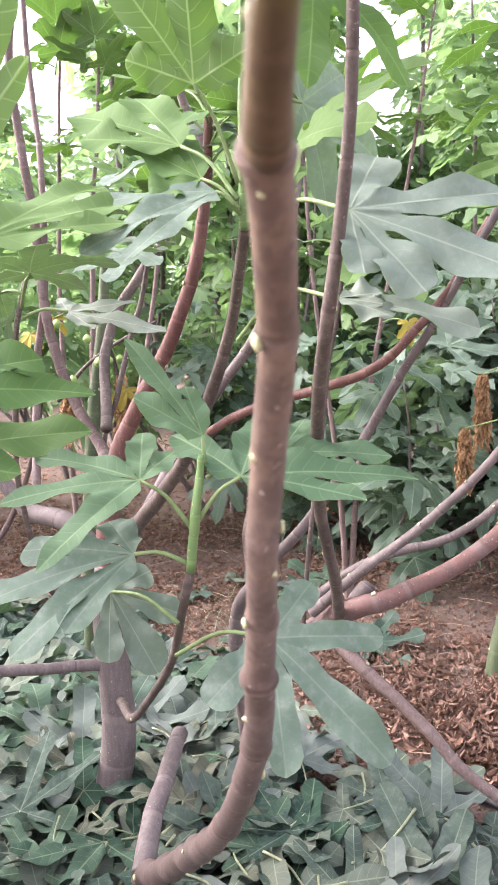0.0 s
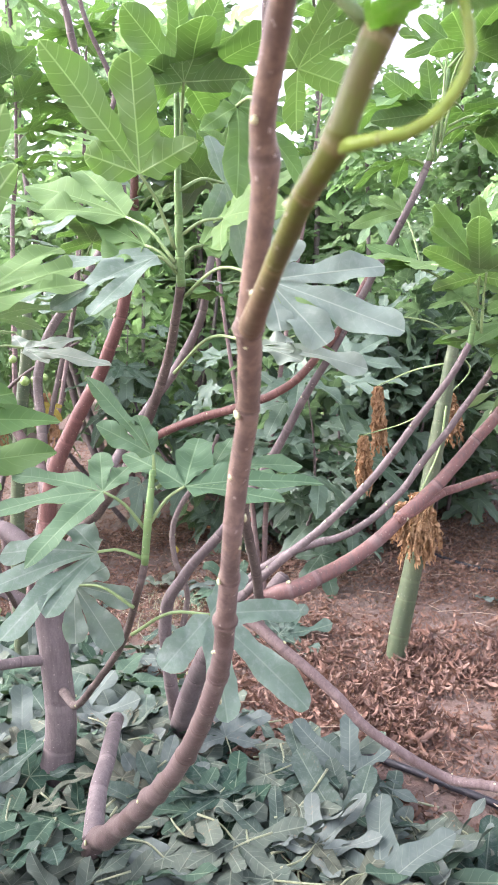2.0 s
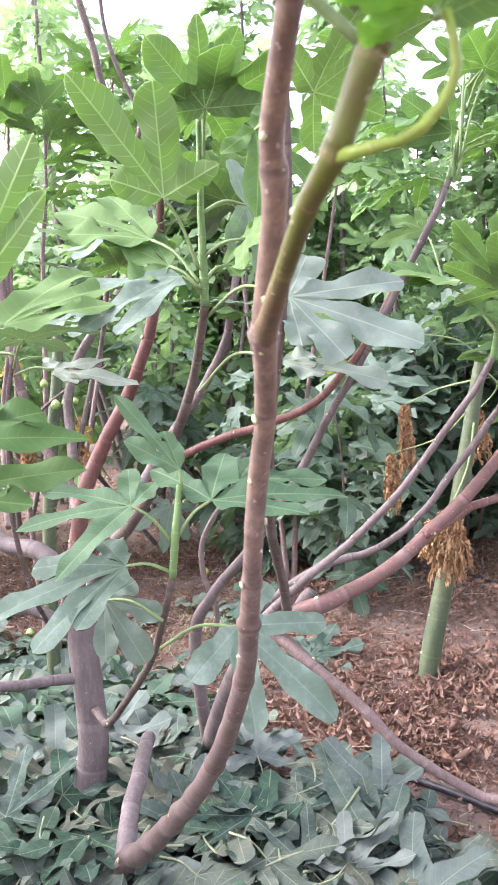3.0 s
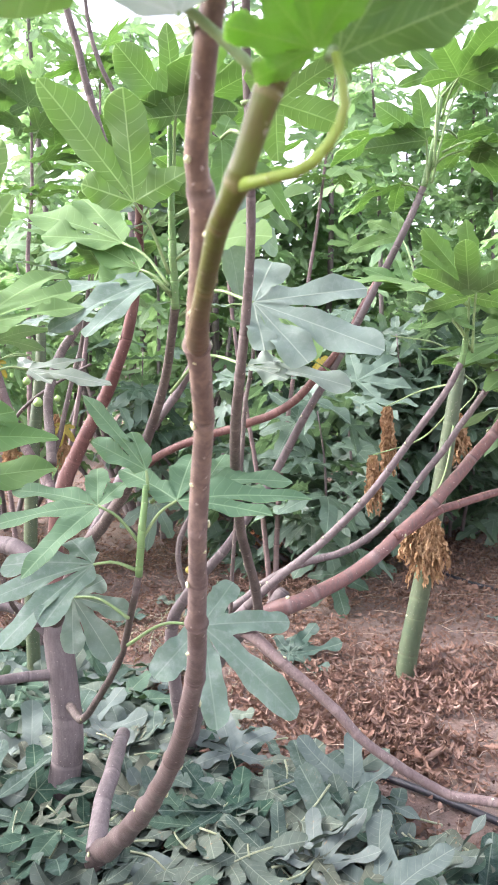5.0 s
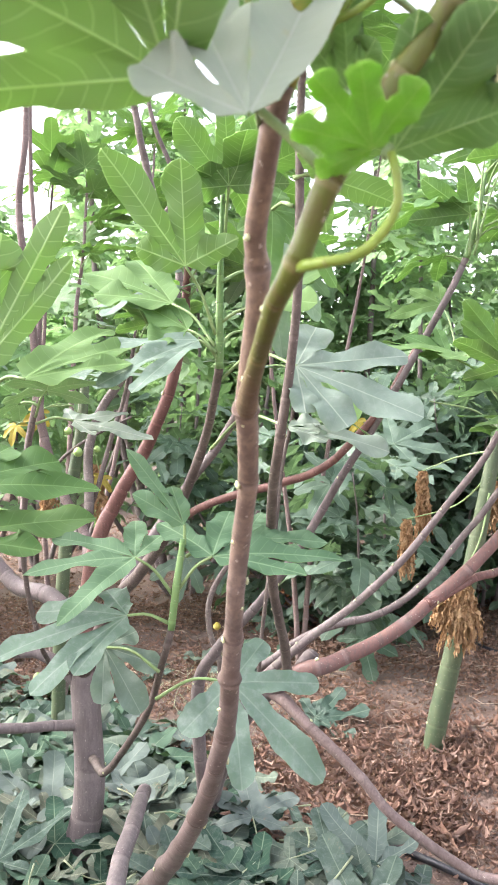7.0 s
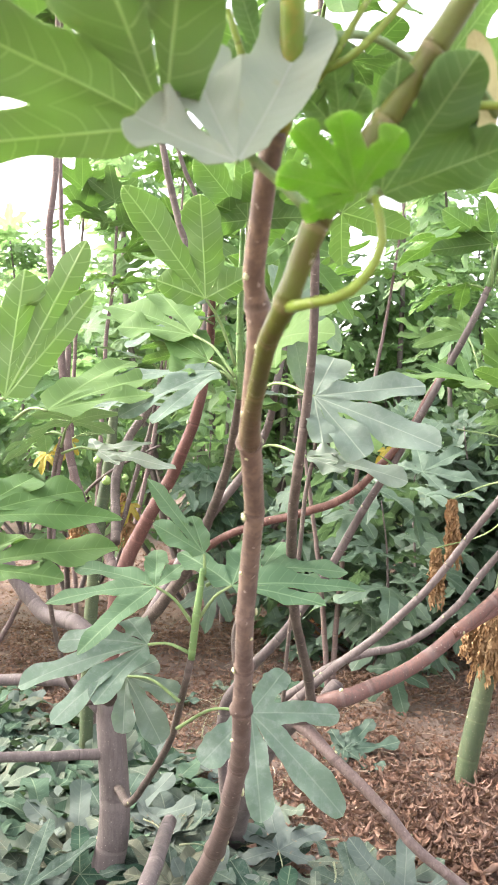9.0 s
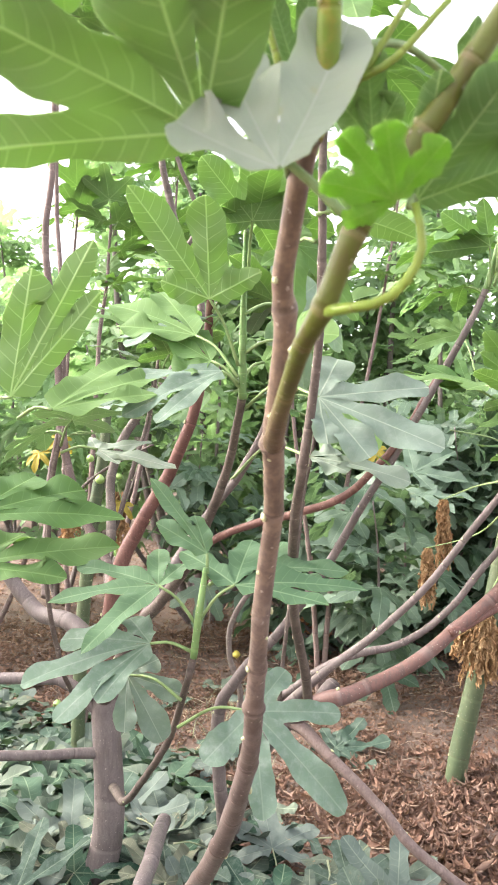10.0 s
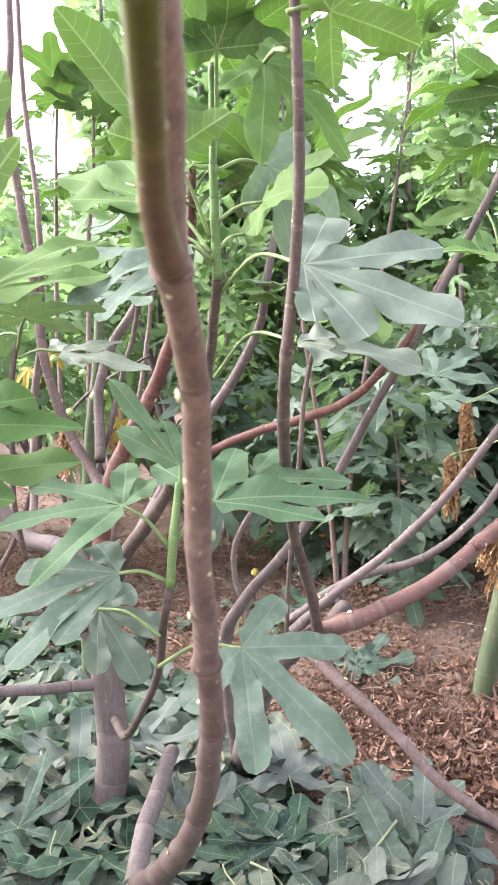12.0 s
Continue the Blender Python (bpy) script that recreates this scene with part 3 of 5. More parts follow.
hero(near, LEAF_TOP, LEAF_UNDER, (0.0087, 0.1300, 1.4381), (-0.0070, 0.1205, 1.4803), (0.10, 0.96, 0.25), (-30, 0, 37), (1.13, 1.0, 0.54), (0.16, 0.17, 0.16), (0.4, 0.4), (0.0089, 0.0750, 1.4303), seed=38, thick=0.0014, fold=0.12, droop=0.1)
# three unseen leaves above the view, added to shade the big leaf below
leaf(near, TOPPING[1], (-0.07, 0.08, 1.525), (-0.22, 0.06, 1.54), (0.0, 0.1, 0.98), (0.0185, 0.05, 1.49), 0.19)
leaf(near, TOPPING[0], (-0.08, 0.02, 1.60), (-0.20, -0.02, 1.62), (0.1, 0.1, 0.98), (0.0185, 0.045, 1.50), 0.16)
leaf(near, TOPPING[2], (-0.03, 0.10, 1.57), (-0.16, 0.18, 1.58), (0.1, 0.1, 0.98), (0.0185, 0.045, 1.50), 0.15)
leaf(near, YELLOW[0], (0.1130, 0.045, 1.378), (0.104, 0.050, 1.405), (0, 0.8, 0.5), (0.078, 0.025, 1.399), 0.036, "pale yellowing leaf")
leaf(near, TOPPING[0], (0.06, 0.09, 1.53), (0.13, 0.14, 1.55), (0, 0.2, 0.9), (0.0185, 0.05, 1.48), 0.10)
leaf(near, TOPPING[1], (0.0, 0.14, 1.54), (-0.04, 0.24, 1.56), (0, 0.2, 0.9), (0.0185, 0.05, 1.48), 0.10)
leaf(near, TOPPING[0], (0.11, 0.15, 1.440), (0.165, 0.20, 1.475), (0.0, 0.75, 0.6), (0.019, 0.07, 1.423), 0.09)
for a, b, c in (((0.0135, 0.088, 1.390), (0.0000, 0.08, 1.408), (-0.012, 0.07, 1.440)), ((0.0150, 0.085, 1.394), (0.036, 0.075, 1.412), (0.060, 0.07, 1.450)), ((0.0185, 0.077, 1.407), (0.050, 0.07, 1.418), (0.080, 0.07, 1.450)), ((0.078, 0.025, 1.399), (0.0958, 0.03, 1.3780), (0.13, 0.03, 1.380))):
    branch(near, [(*a, 0.0026), (*b, 0.0021), (*c, 0.0017)], TENDER, "petiole", "thin yellow-green leaf stalk", 0.1, 0.03, 0, 12, 8, slim=1.0)

# ---- the old fig tree with the thick trunk ----
old = thing("fig_tree", (-0.36, 1.74, 0.0), "many-stemmed fig tree with grey trunk, reddish limbs and lobed leaves", "fig tree")
branch(old, [(-0.385, 1.745, -0.05, 0.062), (-0.375, 1.74, 0.02, 0.053), (-0.335, 1.73, 0.163, 0.0434), (-0.315, 1.72, 0.298, 0.0400), (-0.320, 1.71, 0.462, 0.0375), (-0.325, 1.715, 0.56, 0.0370), (-0.318, 1.72, 0.667, 0.0330)], BARK, "trunk", "smooth grey trunk", 0.04, 0.17, 2, 21, 20, slim=0.95, zig=0.1)
branch(old, [(-0.318, 1.72, 0.66, 0.0335), (-0.317, 1.73, 0.777, 0.0310), (-0.281, 1.72, 0.925, 0.0280), (-0.221, 1.70, 1.039, 0.0250), (-0.159, 1.67, 1.15, 0.0226), (-0.117, 1.64, 1.245, 0.0205), (-0.088, 1.62, 1.34, 0.0185), (-0.07, 1.61, 1.45, 0.016), (-0.06, 1.60, 1.58, 0.012)], RED_BARK, "branch", "reddish-brown limb", 0.05, 0.09, 8, 22, 16)
branch(old, [(-0.325, 1.71, 0.445, 0.021), (-0.425, 1.66, 0.461, 0.0184), (-0.523, 1.62, 0.475, 0.0180), (-0.80, 1.56, 0.49, 0.0165)], BARK, "branch", "", 0.06, 0.12, 3, 23)
branch(old, [(-0.34, 1.715, 0.55, 0.0276), (-0.422, 1.72, 0.617, 0.0227), (-0.504, 1.74, 0.623, 0.0217), (-0.80, 1.80, 0.60, 0.0208)], BARK, "branch", "", 0.05, 0.12, 2, 24)
branch(old, [(-0.325, 1.74, 0.66, 0.0329), (-0.428, 1.84, 0.739, 0.0341), (-0.528, 1.9, 0.754, 0.0320), (-0.605, 1.94, 0.827, 0.0295), (-0.688, 1.97, 0.978, 0.0283), (-0.76, 2.0, 1.17, 0.026), (-0.80, 2.0, 1.5, 0.02)], BARK, "branch", "grey elbowed limb", 0.05, 0.13, 3, 25)
branch(old, [(-0.31, 1.75, 0.80, 0.0195), (-0.342, 1.85, 0.904, 0.0189), (-0.406, 1.9, 1.005, 0.0187), (-0.456, 1.92, 1.152, 0.0175), (-0.474, 1.93, 1.277, 0.0169), (-0.486, 1.95, 1.416, 0.0163), (-0.509, 1.95, 1.62, 0.0149), (-0.521, 1.95, 1.793, 0.0142), (-0.50, 1.95, 2.0, 0.0128), (-0.49, 1.95, 2.55, 0.009)], TAN_BARK, "branch", "", 0.07, 0.08, 8, 26)
branch(old, [(-0.52, 1.93, 0.79, 0.016), (-0.54, 2.05, 0.95, 0.0155), (-0.536, 2.1, 1.128, 0.0150), (-0.51, 2.1, 1.276, 0.0150), (-0.51, 2.15, 1.58, 0.0119), (-0.535, 2.2, 1.827, 0.0104), (-0.54, 2.2, 2.05, 0.0095), (-0.53, 2.2, 2.6, 0.007)], TAN_BARK, "branch", "", 0.08, 0.08, 4, 27)
branch(old, [(-0.36, 1.72, 0.575, 0.0085), (-0.352, 1.50, 0.64, 0.0080), (-0.347, 1.32, 0.743, 0.0073), (-0.358, 1.28, 0.821, 0.0072), (-0.37, 1.25, 0.936, 0.0070), (-0.365, 1.24, 1.044, 0.0070), (-0.352, 1.22, 1.162, 0.0064), (-0.325, 1.2, 1.256, 0.0057)], DARK_BARK, "twig", "dark thin twig", 0.1, 0.06, 6, 28, 10)
branch(old, [(-0.32, 1.76, 0.74, 0.0095), (-0.347, 1.9, 0.9, 0.0090), (-0.312, 1.93, 1.026, 0.0100), (-0.275, 1.95, 1.164, 0.0094), (-0.242, 1.97, 1.273, 0.0087), (-0.21, 1.97, 1.45, 0.007)], DARK_BARK, "twig", "", 0.1, 0.06, 5, 29, 10)
branch(old, [(-0.325, 1.70, 0.58, 0.028), (-0.234, 1.5, 0.786, 0.0225), (-0.163, 1.38, 0.886, 0.0190), (-0.103, 1.28, 0.978, 0.0157), (-0.059, 1.18, 1.08, 0.0137), (-0.028, 1.1, 1.165, 0.0118), (-0.012, 1.02, 1.236, 0.0105), (-0.002, 0.965, 1.296, 0.0100)], DARK_BARK, "branch", "dark brown limb ending in a green shoot", 0.08, 0.07, 7, 30)
branch(old, [(-0.002, 0.967, 1.290, 0.0098), (-0.002, 0.95, 1.372, 0.0088), (0.0, 0.94, 1.458, 0.0072), (0.003, 0.93, 1.55, 0.0056)], SHOOT, "shoot", "pale green shoot", 0.12, 0.03, 3, 31)
branch(old, [(-0.228, 1.51, 0.790, 0.017), (-0.165, 1.58, 0.900, 0.0165), (-0.095, 1.62, 1.008, 0.0154), (0.007, 1.58, 1.145, 0.0151), (0.06, 1.55, 1.241, 0.0136), (0.082, 1.5, 1.346, 0.0120), (0.103, 1.5, 1.45, 0.0096), (0.12, 1.5, 1.56, 0.007)], BARK, "branch", "", 0.08, 0.08, 5, 32)
branch(old, [(-0.305, 1.69, 0.37, 0.017), (-0.262, 1.57, 0.385, 0.0135), (-0.215, 1.44, 0.475, 0.0114), (-0.131, 1.12, 0.688, 0.0096), (-0.089, 0.9, 0.853, 0.0079), (-0.075, 0.87, 0.91, 0.0077)], DARK_BARK, "twig", "dark low twig", 0.12, 0.07, 6, 33)
branch(old, [(-0.076, 0.872, 0.905, 0.0080), (-0.068, 0.86, 0.968, 0.0086), (-0.062, 0.86, 1.01, 0.0072), (-0.058, 0.86, 1.04, 0.005)], SHOOT, "shoot", "", 0.1, 0.03, 0, 34)
branch(old, [(-0.17, 1.68, 0.92, 0.0150), (-0.106, 1.66, 0.945, 0.0144), (-0.019, 1.6, 1.005, 0.0139), (0.119, 1.55, 1.05, 0.0142), (0.216, 1.52, 1.08, 0.0140), (0.283, 1.5, 1.133, 0.0132), (0.367, 1.5, 1.226, 0.0120), (0.45, 1.52, 1.36, 0.010)], RED_BARK, "branch", "orange-brown limb", 0.06, 0.08, 6, 35)
branch(old, [(-0.33, 1.85, 0.95, 0.020), (-0.33, 2.05, 1.20, 0.019), (-0.1076, 2.2500, 1.5763, 0.0180), (-0.1542, 2.2500, 1.7910, 0.0170), (-0.2076, 2.2500, 2.0045, 0.0165), (-0.2272, 2.2500, 2.1124, 0.0160), (-0.2583, 2.2500, 2.2535, 0.0150), (-0.2795, 2.2500, 2.3924, 0.0130)], DARK_BARK, "branch", "dark upper limb", 0.1, 0.08, 5, 37, 12)
branch(old, [(-0.1565, 2.2000, 1.7877, 0.0120), (-0.1065, 2.2000, 1.8967, 0.0110), (-0.1629, 2.2000, 2.0545, 0.0100), (-0.1879, 2.2000, 2.1476, 0.0090), (-0.1968, 2.2000, 2.2623, 0.0070)], DARK_BARK, "twig", "", 0.1, 0.07, 3, 38, 10)
# leaves of the low twig
hero(old, DEEP_TOP, LEAF_UNDER, (-0.1264, 0.8570, 1.0144), (-0.2828, 0.8331, 1.0187), (0.10, -0.50, 0.86), (-44, 0, 31, 94, 127), (0.94, 1.0, 0.88, 0.64, 0.44), (0.11, 0.085, 0.12, 0.11, 0.11), (0.32, 0.36, 0.26, 0.34), (-0.0725, 0.8680, 0.9557), seed=11, fold=0.2, droop=0.2)
hero(old, DEEP_TOP, LEAF_UNDER, (-0.0154, 0.8450, 1.0172), (0.1769, 0.8392, 1.0361), (-0.10, -0.50, 0.86), (-126, -76, 0, 19), (0.74, 0.64, 1.0, 0.7), (0.12, 0.14, 0.09, 0.09), (0.3, 0.32, 0.42), (-0.0673, 0.8660, 0.9615), seed=12, fold=0.2, droop=0.18)
hero(old, DEEP_TOP, LEAF_UNDER, (0.0321, 0.9300, 1.0296), (0.1589, 0.9013, 1.0350), (-0.15, -0.50, 0.85), (-71, 0, 21), (0.53, 1.0, 0.8), (0.12, 0.13, 0.1), (0.4, 0.5), (-0.0536, 0.8700, 1.0123), seed=13, fold=0.15, droop=0.1)
hero(old, DEEP_TOP, LEAF_UNDER, (-0.0561, 0.8650, 1.0598), (-0.1388, 0.8940, 1.1757), (0.36, -0.81, 0.46), (-25, 0, 19), (0.59, 1.0, 0.43), (0.12, 0.1, 0.12), (0.45, 0.45), (-0.0555, 0.8680, 1.0209), seed=14, fold=0.2, droop=0.1)
hero(old, GREY_TOP, GREY_UNDER, (-0.1407, 0.8850, 0.9233), (-0.3277, 0.8490, 0.9024), (0.00, -0.50, 0.86), (-44, -29, 0, 27, 71), (0.63, 0.88, 1.0, 0.74, 0.37), (0.1, 0.1, 0.12, 0.13, 0.12), (0.42, 0.42, 0.38, 0.36), (-0.0801, 0.8750, 0.9136), seed=15, fold=0.2, droop=0.22)
hero(old, FAN_TOP, GREY_UNDER, (-0.1832, 0.9600, 0.8554), (-0.1243, 0.9044, 0.7763), (0.05, -0.80, 0.60), (-89, -42, 0, 31, 89), (0.49, 0.82, 1.0, 0.77, 0.5), (0.18, 0.18, 0.20, 0.18, 0.18), (0.30, 0.34, 0.34, 0.30), (-0.0955, 0.9000, 0.8337), seed=16, fold=0.18, droop=0.2)
hero(old, GREY_TOP, GREY_UNDER, (0.0105, 0.8400, 0.8354), (0.1427, 0.7661, 0.7298), (0.10, -0.75, 0.65), (-97, -48, 0, 41, 90), (0.47, 0.72, 1.0, 0.79, 0.54), (0.1, 0.09, 0.12, 0.11, 0.13), (0.3, 0.26, 0.28, 0.34), (-0.1015, 0.9200, 0.7859), seed=17, fold=0.16, droop=0.18, label="dusty grey-green leaf with pale droplets")
hero(old, LEAF_TOP, LEAF_UNDER, (-0.0531, 0.9000, 1.4372), (-0.1666, 0.8674, 1.5968), (0.20, 0.92, 0.33), (-96, -35, 0, 36), (0.46, 0.76, 1.0, 0.39), (0.09, 0.17, 0.15, 0.13), (0.4, 0.4, 0.3), (-0.0090, 0.9500, 1.3413), seed=18, fold=0.18, droop=0.10)
hero(old, LEAF_TOP, LEAF_UNDER, (0.0110, 0.8900, 1.5519), (-0.0649, 0.8577, 1.6378), (0.00, 0.94, 0.35), (-127, -66, -36, 0, 57), (0.73, 0.94, 0.99, 1.0, 0.51), (0.15, 0.18, 0.11, 0.22, 0.16), (0.5, 0.42, 0.45, 0.5), (0.0060, 0.9400, 1.4819), seed=19, fold=0.08, droop=0.08)
hero(old, LEAF_TOP, LEAF_UNDER, (-0.2671, 0.8000, 1.2675), (-0.1036, 1.0029, 1.3665), (0.10, -0.50, 0.86), (-17, 0, 17), (0.98, 1.0, 0.62), (0.09, 0.085, 0.08), (0.5, 0.5), (-0.3259, 0.8500, 1.2561), seed=20, fold=0.18, droop=0.14)
hero(old, LEAF_TOP, LEAF_UNDER, (-0.3116, 0.7500, 1.2820), (-0.2008, 0.7567, 1.4871), (-0.16, 0.99, 0.05), (-11, 0, 18), (0.79, 1.0, 0.72), (0.075, 0.085, 0.12), (0.62, 0.62), (-0.3944, 0.8500, 1.2434), seed=21, fold=0.18, droop=0.12)
hero(old, LEAF_TOP, LEAF_UNDER, (-0.3987, 0.8600, 1.1148), (-0.2472, 0.9472, 1.1647), (0.10, -0.62, 0.78), (-23, 0, 19), (0.74, 1.0, 1.24), (0.24, 0.22, 0.15), (0.6, 0.65), (-0.5183, 0.9800, 1.0661), seed=41, fold=0.16, droop=0.14)
hero(old, LEAF_TOP, LEAF_UNDER, (-0.4140, 0.8800, 1.0408), (-0.1951, 0.9451, 1.0787), (0.00, -0.50, 0.86), (-32, 0, 25), (0.49, 1.0, 0.66), (0.14, 0.18, 0.12), (0.6, 0.6), (-0.5264, 1.0000, 1.0181), seed=42, fold=0.14, droop=0.12)
hero(old, LEAF_TOP, LEAF_UNDER, (-0.0760, 1.0000, 1.3943), (-0.2322, 1.1055, 1.4845), (0.00, -0.65, 0.76), (-22, 0, 27), (0.65, 1.0, 0.89), (0.14, 0.15, 0.14), (0.42, 0.42), (-0.0100, 0.9550, 1.3239), seed=51, fold=0.18, droop=0.14)
hero(old, LEAF_TOP, LEAF_UNDER, (-0.0515, 0.9700, 1.3504), (-0.1486, 1.0420, 1.4213), (0.00, -0.70, 0.71), (-73, 0, 28), (0.46, 1.0, 0.76), (0.18, 0.14, 0.14), (0.5, 0.45), (-0.0089, 0.9550, 1.3139), seed=52, fold=0.18, droop=0.14)
hero(old, GREY_TOP, GREY_UNDER, (-0.0344, 0.9500, 1.3328), (-0.1769, 0.8563, 1.2783), (0.00, -0.50, 0.86), (-18, 0, 41), (0.91, 1.0, 1.0), (0.1, 0.1, 0.09), (0.42, 0.42), (-0.0075, 0.9600, 1.3077), seed=53, fold=0.16, droop=0.12)
hero(old, LEAF_TOP, LEAF_UNDER, (0.0345, 1.0000, 1.3512), (0.1010, 1.0371, 1.3784), (0.10, -0.70, 0.71), (-36, 0, 82), (1.76, 1.0, 0.43), (0.14, 0.14, 0.14), (0.42, 0.42), (-0.0017, 0.9550, 1.3234), seed=54, fold=0.18, droop=0.14)
# leaves of the dark limb's shoot
leaf(old, GREEN[2], (0.02, 0.92, 1.556), (0.11, 0.86, 1.61), (-0.2, 0.55, 0.8), None, 0.15)
leaf(old, GREEN[2], (0.06, 0.93, 1.38), (0.14, 0.88, 1.45), (-0.3, -0.4, 0.85), (0.0, 0.95, 1.36), 0.15)
leaf(old, GREY[2], (0.07, 1.0, 1.44), (0.17, 1.05, 1.40), (0.3, -0.9, 0.35), (0.0, 0.94, 1.42), 0.15)
leaf(old, SLIM[0], (-0.265, 1.20, 1.206), (-0.095, 1.17, 1.190), (0.05, -0.55, 0.85), (-0.335, 1.21, 1.20), 0.175)
branch(old, [(-0.62, 1.60, 0.49, 0.011), (-0.60, 1.25, 0.75, 0.010), (-0.54, 1.05, 1.0, 0.009), (-0.46, 0.88, 1.19, 0.007), (-0.44, 0.84, 1.26, 0.004)], SHOOT, "shoot", "", 0.08, 0.05, 2, 36)
whorl(old, (-0.06, 1.60, 1.58), (0, 0, 1), 9, 0.17, GREEN + GREY, 41)
whorl(old, (0.12, 1.50, 1.56), (0, 0, 1), 8, 0.16, GREEN + GREY, 42)
whorl(old, (-0.49, 1.95, 2.55), (0, 0, 1), 8, 0.18, GREEN, 43)
whorl(old, (-0.53, 2.2, 2.6), (0, 0, 1), 9, 0.18, GREEN, 44)
whorl(old, (-0.21, 1.97, 1.45), (0, 0, 1), 8, 0.17, GREEN + GREY, 45)
whorl(old, (-0.325, 1.2, 1.256), (0.2, 0, 1), 3, 0.13, GREY, 46, 0.03)
whorl(old, (-0.80, 2.0, 1.5), (0, 0, 1), 9, 0.18, GREEN + GREY, 47)

# ---- the leaning fig tree behind it ----
lean = thing("fig_tree", (-0.02, 1.98, 0.0), "low fig tree with a bent trunk and limbs spreading sideways", "fig tree")
branch(lean, [(-0.03, 2.0, -0.05, 0.052), (-0.025, 1.95, 0.08, 0.046), (-0.005, 1.78, 0.26, 0.040), (0.045, 1.62, 0.457, 0.0346), (0.091, 1.5, 0.575, 0.0322), (0.142, 1.4, 0.649, 0.0292), (0.19, 1.35, 0.69, 0.0272), (0.243, 1.35, 0.703, 0.0245), (0.329, 1.36, 0.738, 0.0223), (0.411, 1.37, 0.791, 0.0214), (0.505, 1.38, 0.864, 0.0206), (0.63, 1.4, 0.978, 0.0188), (0.80, 1.43, 1.16, 0.015)], TRUNK_BARK, "trunk", "bent trunk, grey at the foot and reddish above", 0.05, 0.1, 9, 51, 18)
branch(lean, [(0.44, 1.36, 0.82, 0.014), (0.568, 1.42, 0.862, 0.0137), (0.691, 1.5, 0.868, 0.0132), (0.95, 1.62, 0.90, 0.012)], RED_BARK, "branch", "", 0.05, 0.08, 3, 52)
branch(lean, [(-0.025, 1.93, 0.10, 0.030), (-0.047, 1.80, 0.48, 0.0247), (0.004, 1.72, 0.625, 0.0202), (0.109, 1.65, 0.762, 0.0170), (0.205, 1.58, 0.918, 0.0151), (0.282, 1.52, 1.071, 0.0135), (0.349, 1.5, 1.18, 0.0122), (0.436, 1.48, 1.338, 0.0119), (0.493, 1.42, 1.464, 0.0114), (0.531, 1.41, 1.547, 0.0105)], BARK, "branch", "pale purple-grey limb", 0.07, 0.085, 10, 53)
branch(lean, [(0.530, 1.41, 1.545, 0.0108), (0.548, 1.4, 1.617, 0.009), (0.567, 1.4, 1.72, 0.006)], SHOOT, "shoot", "", 0.1, 0.03, 1, 54)
branch(lean, [(0.110, 1.45, 0.62, 0.024), (0.169, 1.38, 0.583, 0.0185), (0.225, 1.34, 0.536, 0.0165), (0.289, 1.3, 0.476, 0.0156), (0.361, 1.27, 0.402, 0.0152), (0.47, 1.25, 0.325, 0.0150), (0.549, 1.22, 0.304, 0.0149), (0.70, 1.16, 0.31, 0.0145), (0.95, 1.1, 0.40, 0.012)], TAN_BARK, "branch", "drooping mauve-brown limb", 0.05, 0.1, 5, 55)
branch(lean, [(0.145, 1.36, 0.67, 0.015), (0.129, 1.28, 0.767, 0.0144), (0.099, 1.15, 0.889, 0.0135), (0.081, 1.0, 1.003, 0.0123), (0.072, 0.86, 1.107, 0.0112), (0.074, 0.77, 1.186, 0.0100), (0.083, 0.74, 1.267, 0.0092), (0.089, 0.71, 1.345, 0.0085), (0.090, 0.69, 1.409, 0.0083), (0.089, 0.67, 1.474, 0.0079), (0.087, 0.65, 1.56, 0.0072), (0.090, 0.63, 1.66, 0.0062), (0.092, 0.62, 1.75, 0.005)], DARK_BARK, "branch", "upright brown-grey stem with knotted foot", 0.13, 0.075, 9, 56)
branch(lean, [(0.086, 1.45, 0.60, 0.0065), (0.098, 1.4, 0.788, 0.0063), (0.122, 1.4, 0.97, 0.0070), (0.137, 1.4, 1.106, 0.0070), (0.158, 1.4, 1.209, 0.0060), (0.17, 1.4, 1.32, 0.004)], DARK_BARK, "twig", "", 0.1, 0.06, 5, 57, 8)
branch(lean, [(-0.01, 1.78, 0.44, 0.012), (0.013, 1.8, 0.558, 0.0112), (-0.014, 1.82, 0.644, 0.0113), (-0.012, 1.84, 0.728, 0.0115), (0.025, 1.86, 0.795, 0.0108), (0.063, 1.88, 0.834, 0.0102), (0.12, 1.9, 0.95, 0.007)], DARK_BARK, "twig", "curved twig", 0.08, 0.06, 4, 58)
branch(lean, [(0.10, 1.40, 0.66, 0.015), (0.187, 1.36, 0.749, 0.0132), (0.276, 1.33, 0.825, 0.0122), (0.368, 1.28, 0.93, 0.0112), (0.441, 1.24, 1.039, 0.0102), (0.493, 1.2, 1.123, 0.0094), (0.522, 1.18, 1.183, 0.0088)], BARK, "branch", "pale slender limb", 0.09, 0.07, 8, 59)
branch(lean, [(0.522, 1.18, 1.18, 0.0086), (0.53, 1.17, 1.25, 0.007), (0.53, 1.165, 1.33, 0.0045)], SHOOT, "shoot", "", 0.1, 0.03, 1, 60)
branch(lean, [(0.09, 1.45, 0.66, 0.0145), (0.221, 1.42, 0.753, 0.0126), (0.331, 1.42, 0.778, 0.0120), (0.428, 1.41, 0.837, 0.0114), (0.522, 1.39, 0.954, 0.0107), (0.621, 1.36, 1.097, 0.0099), (0.713, 1.3, 1.261, 0.0085)], BARK, "branch", "", 0.09, 0.07, 7, 61)
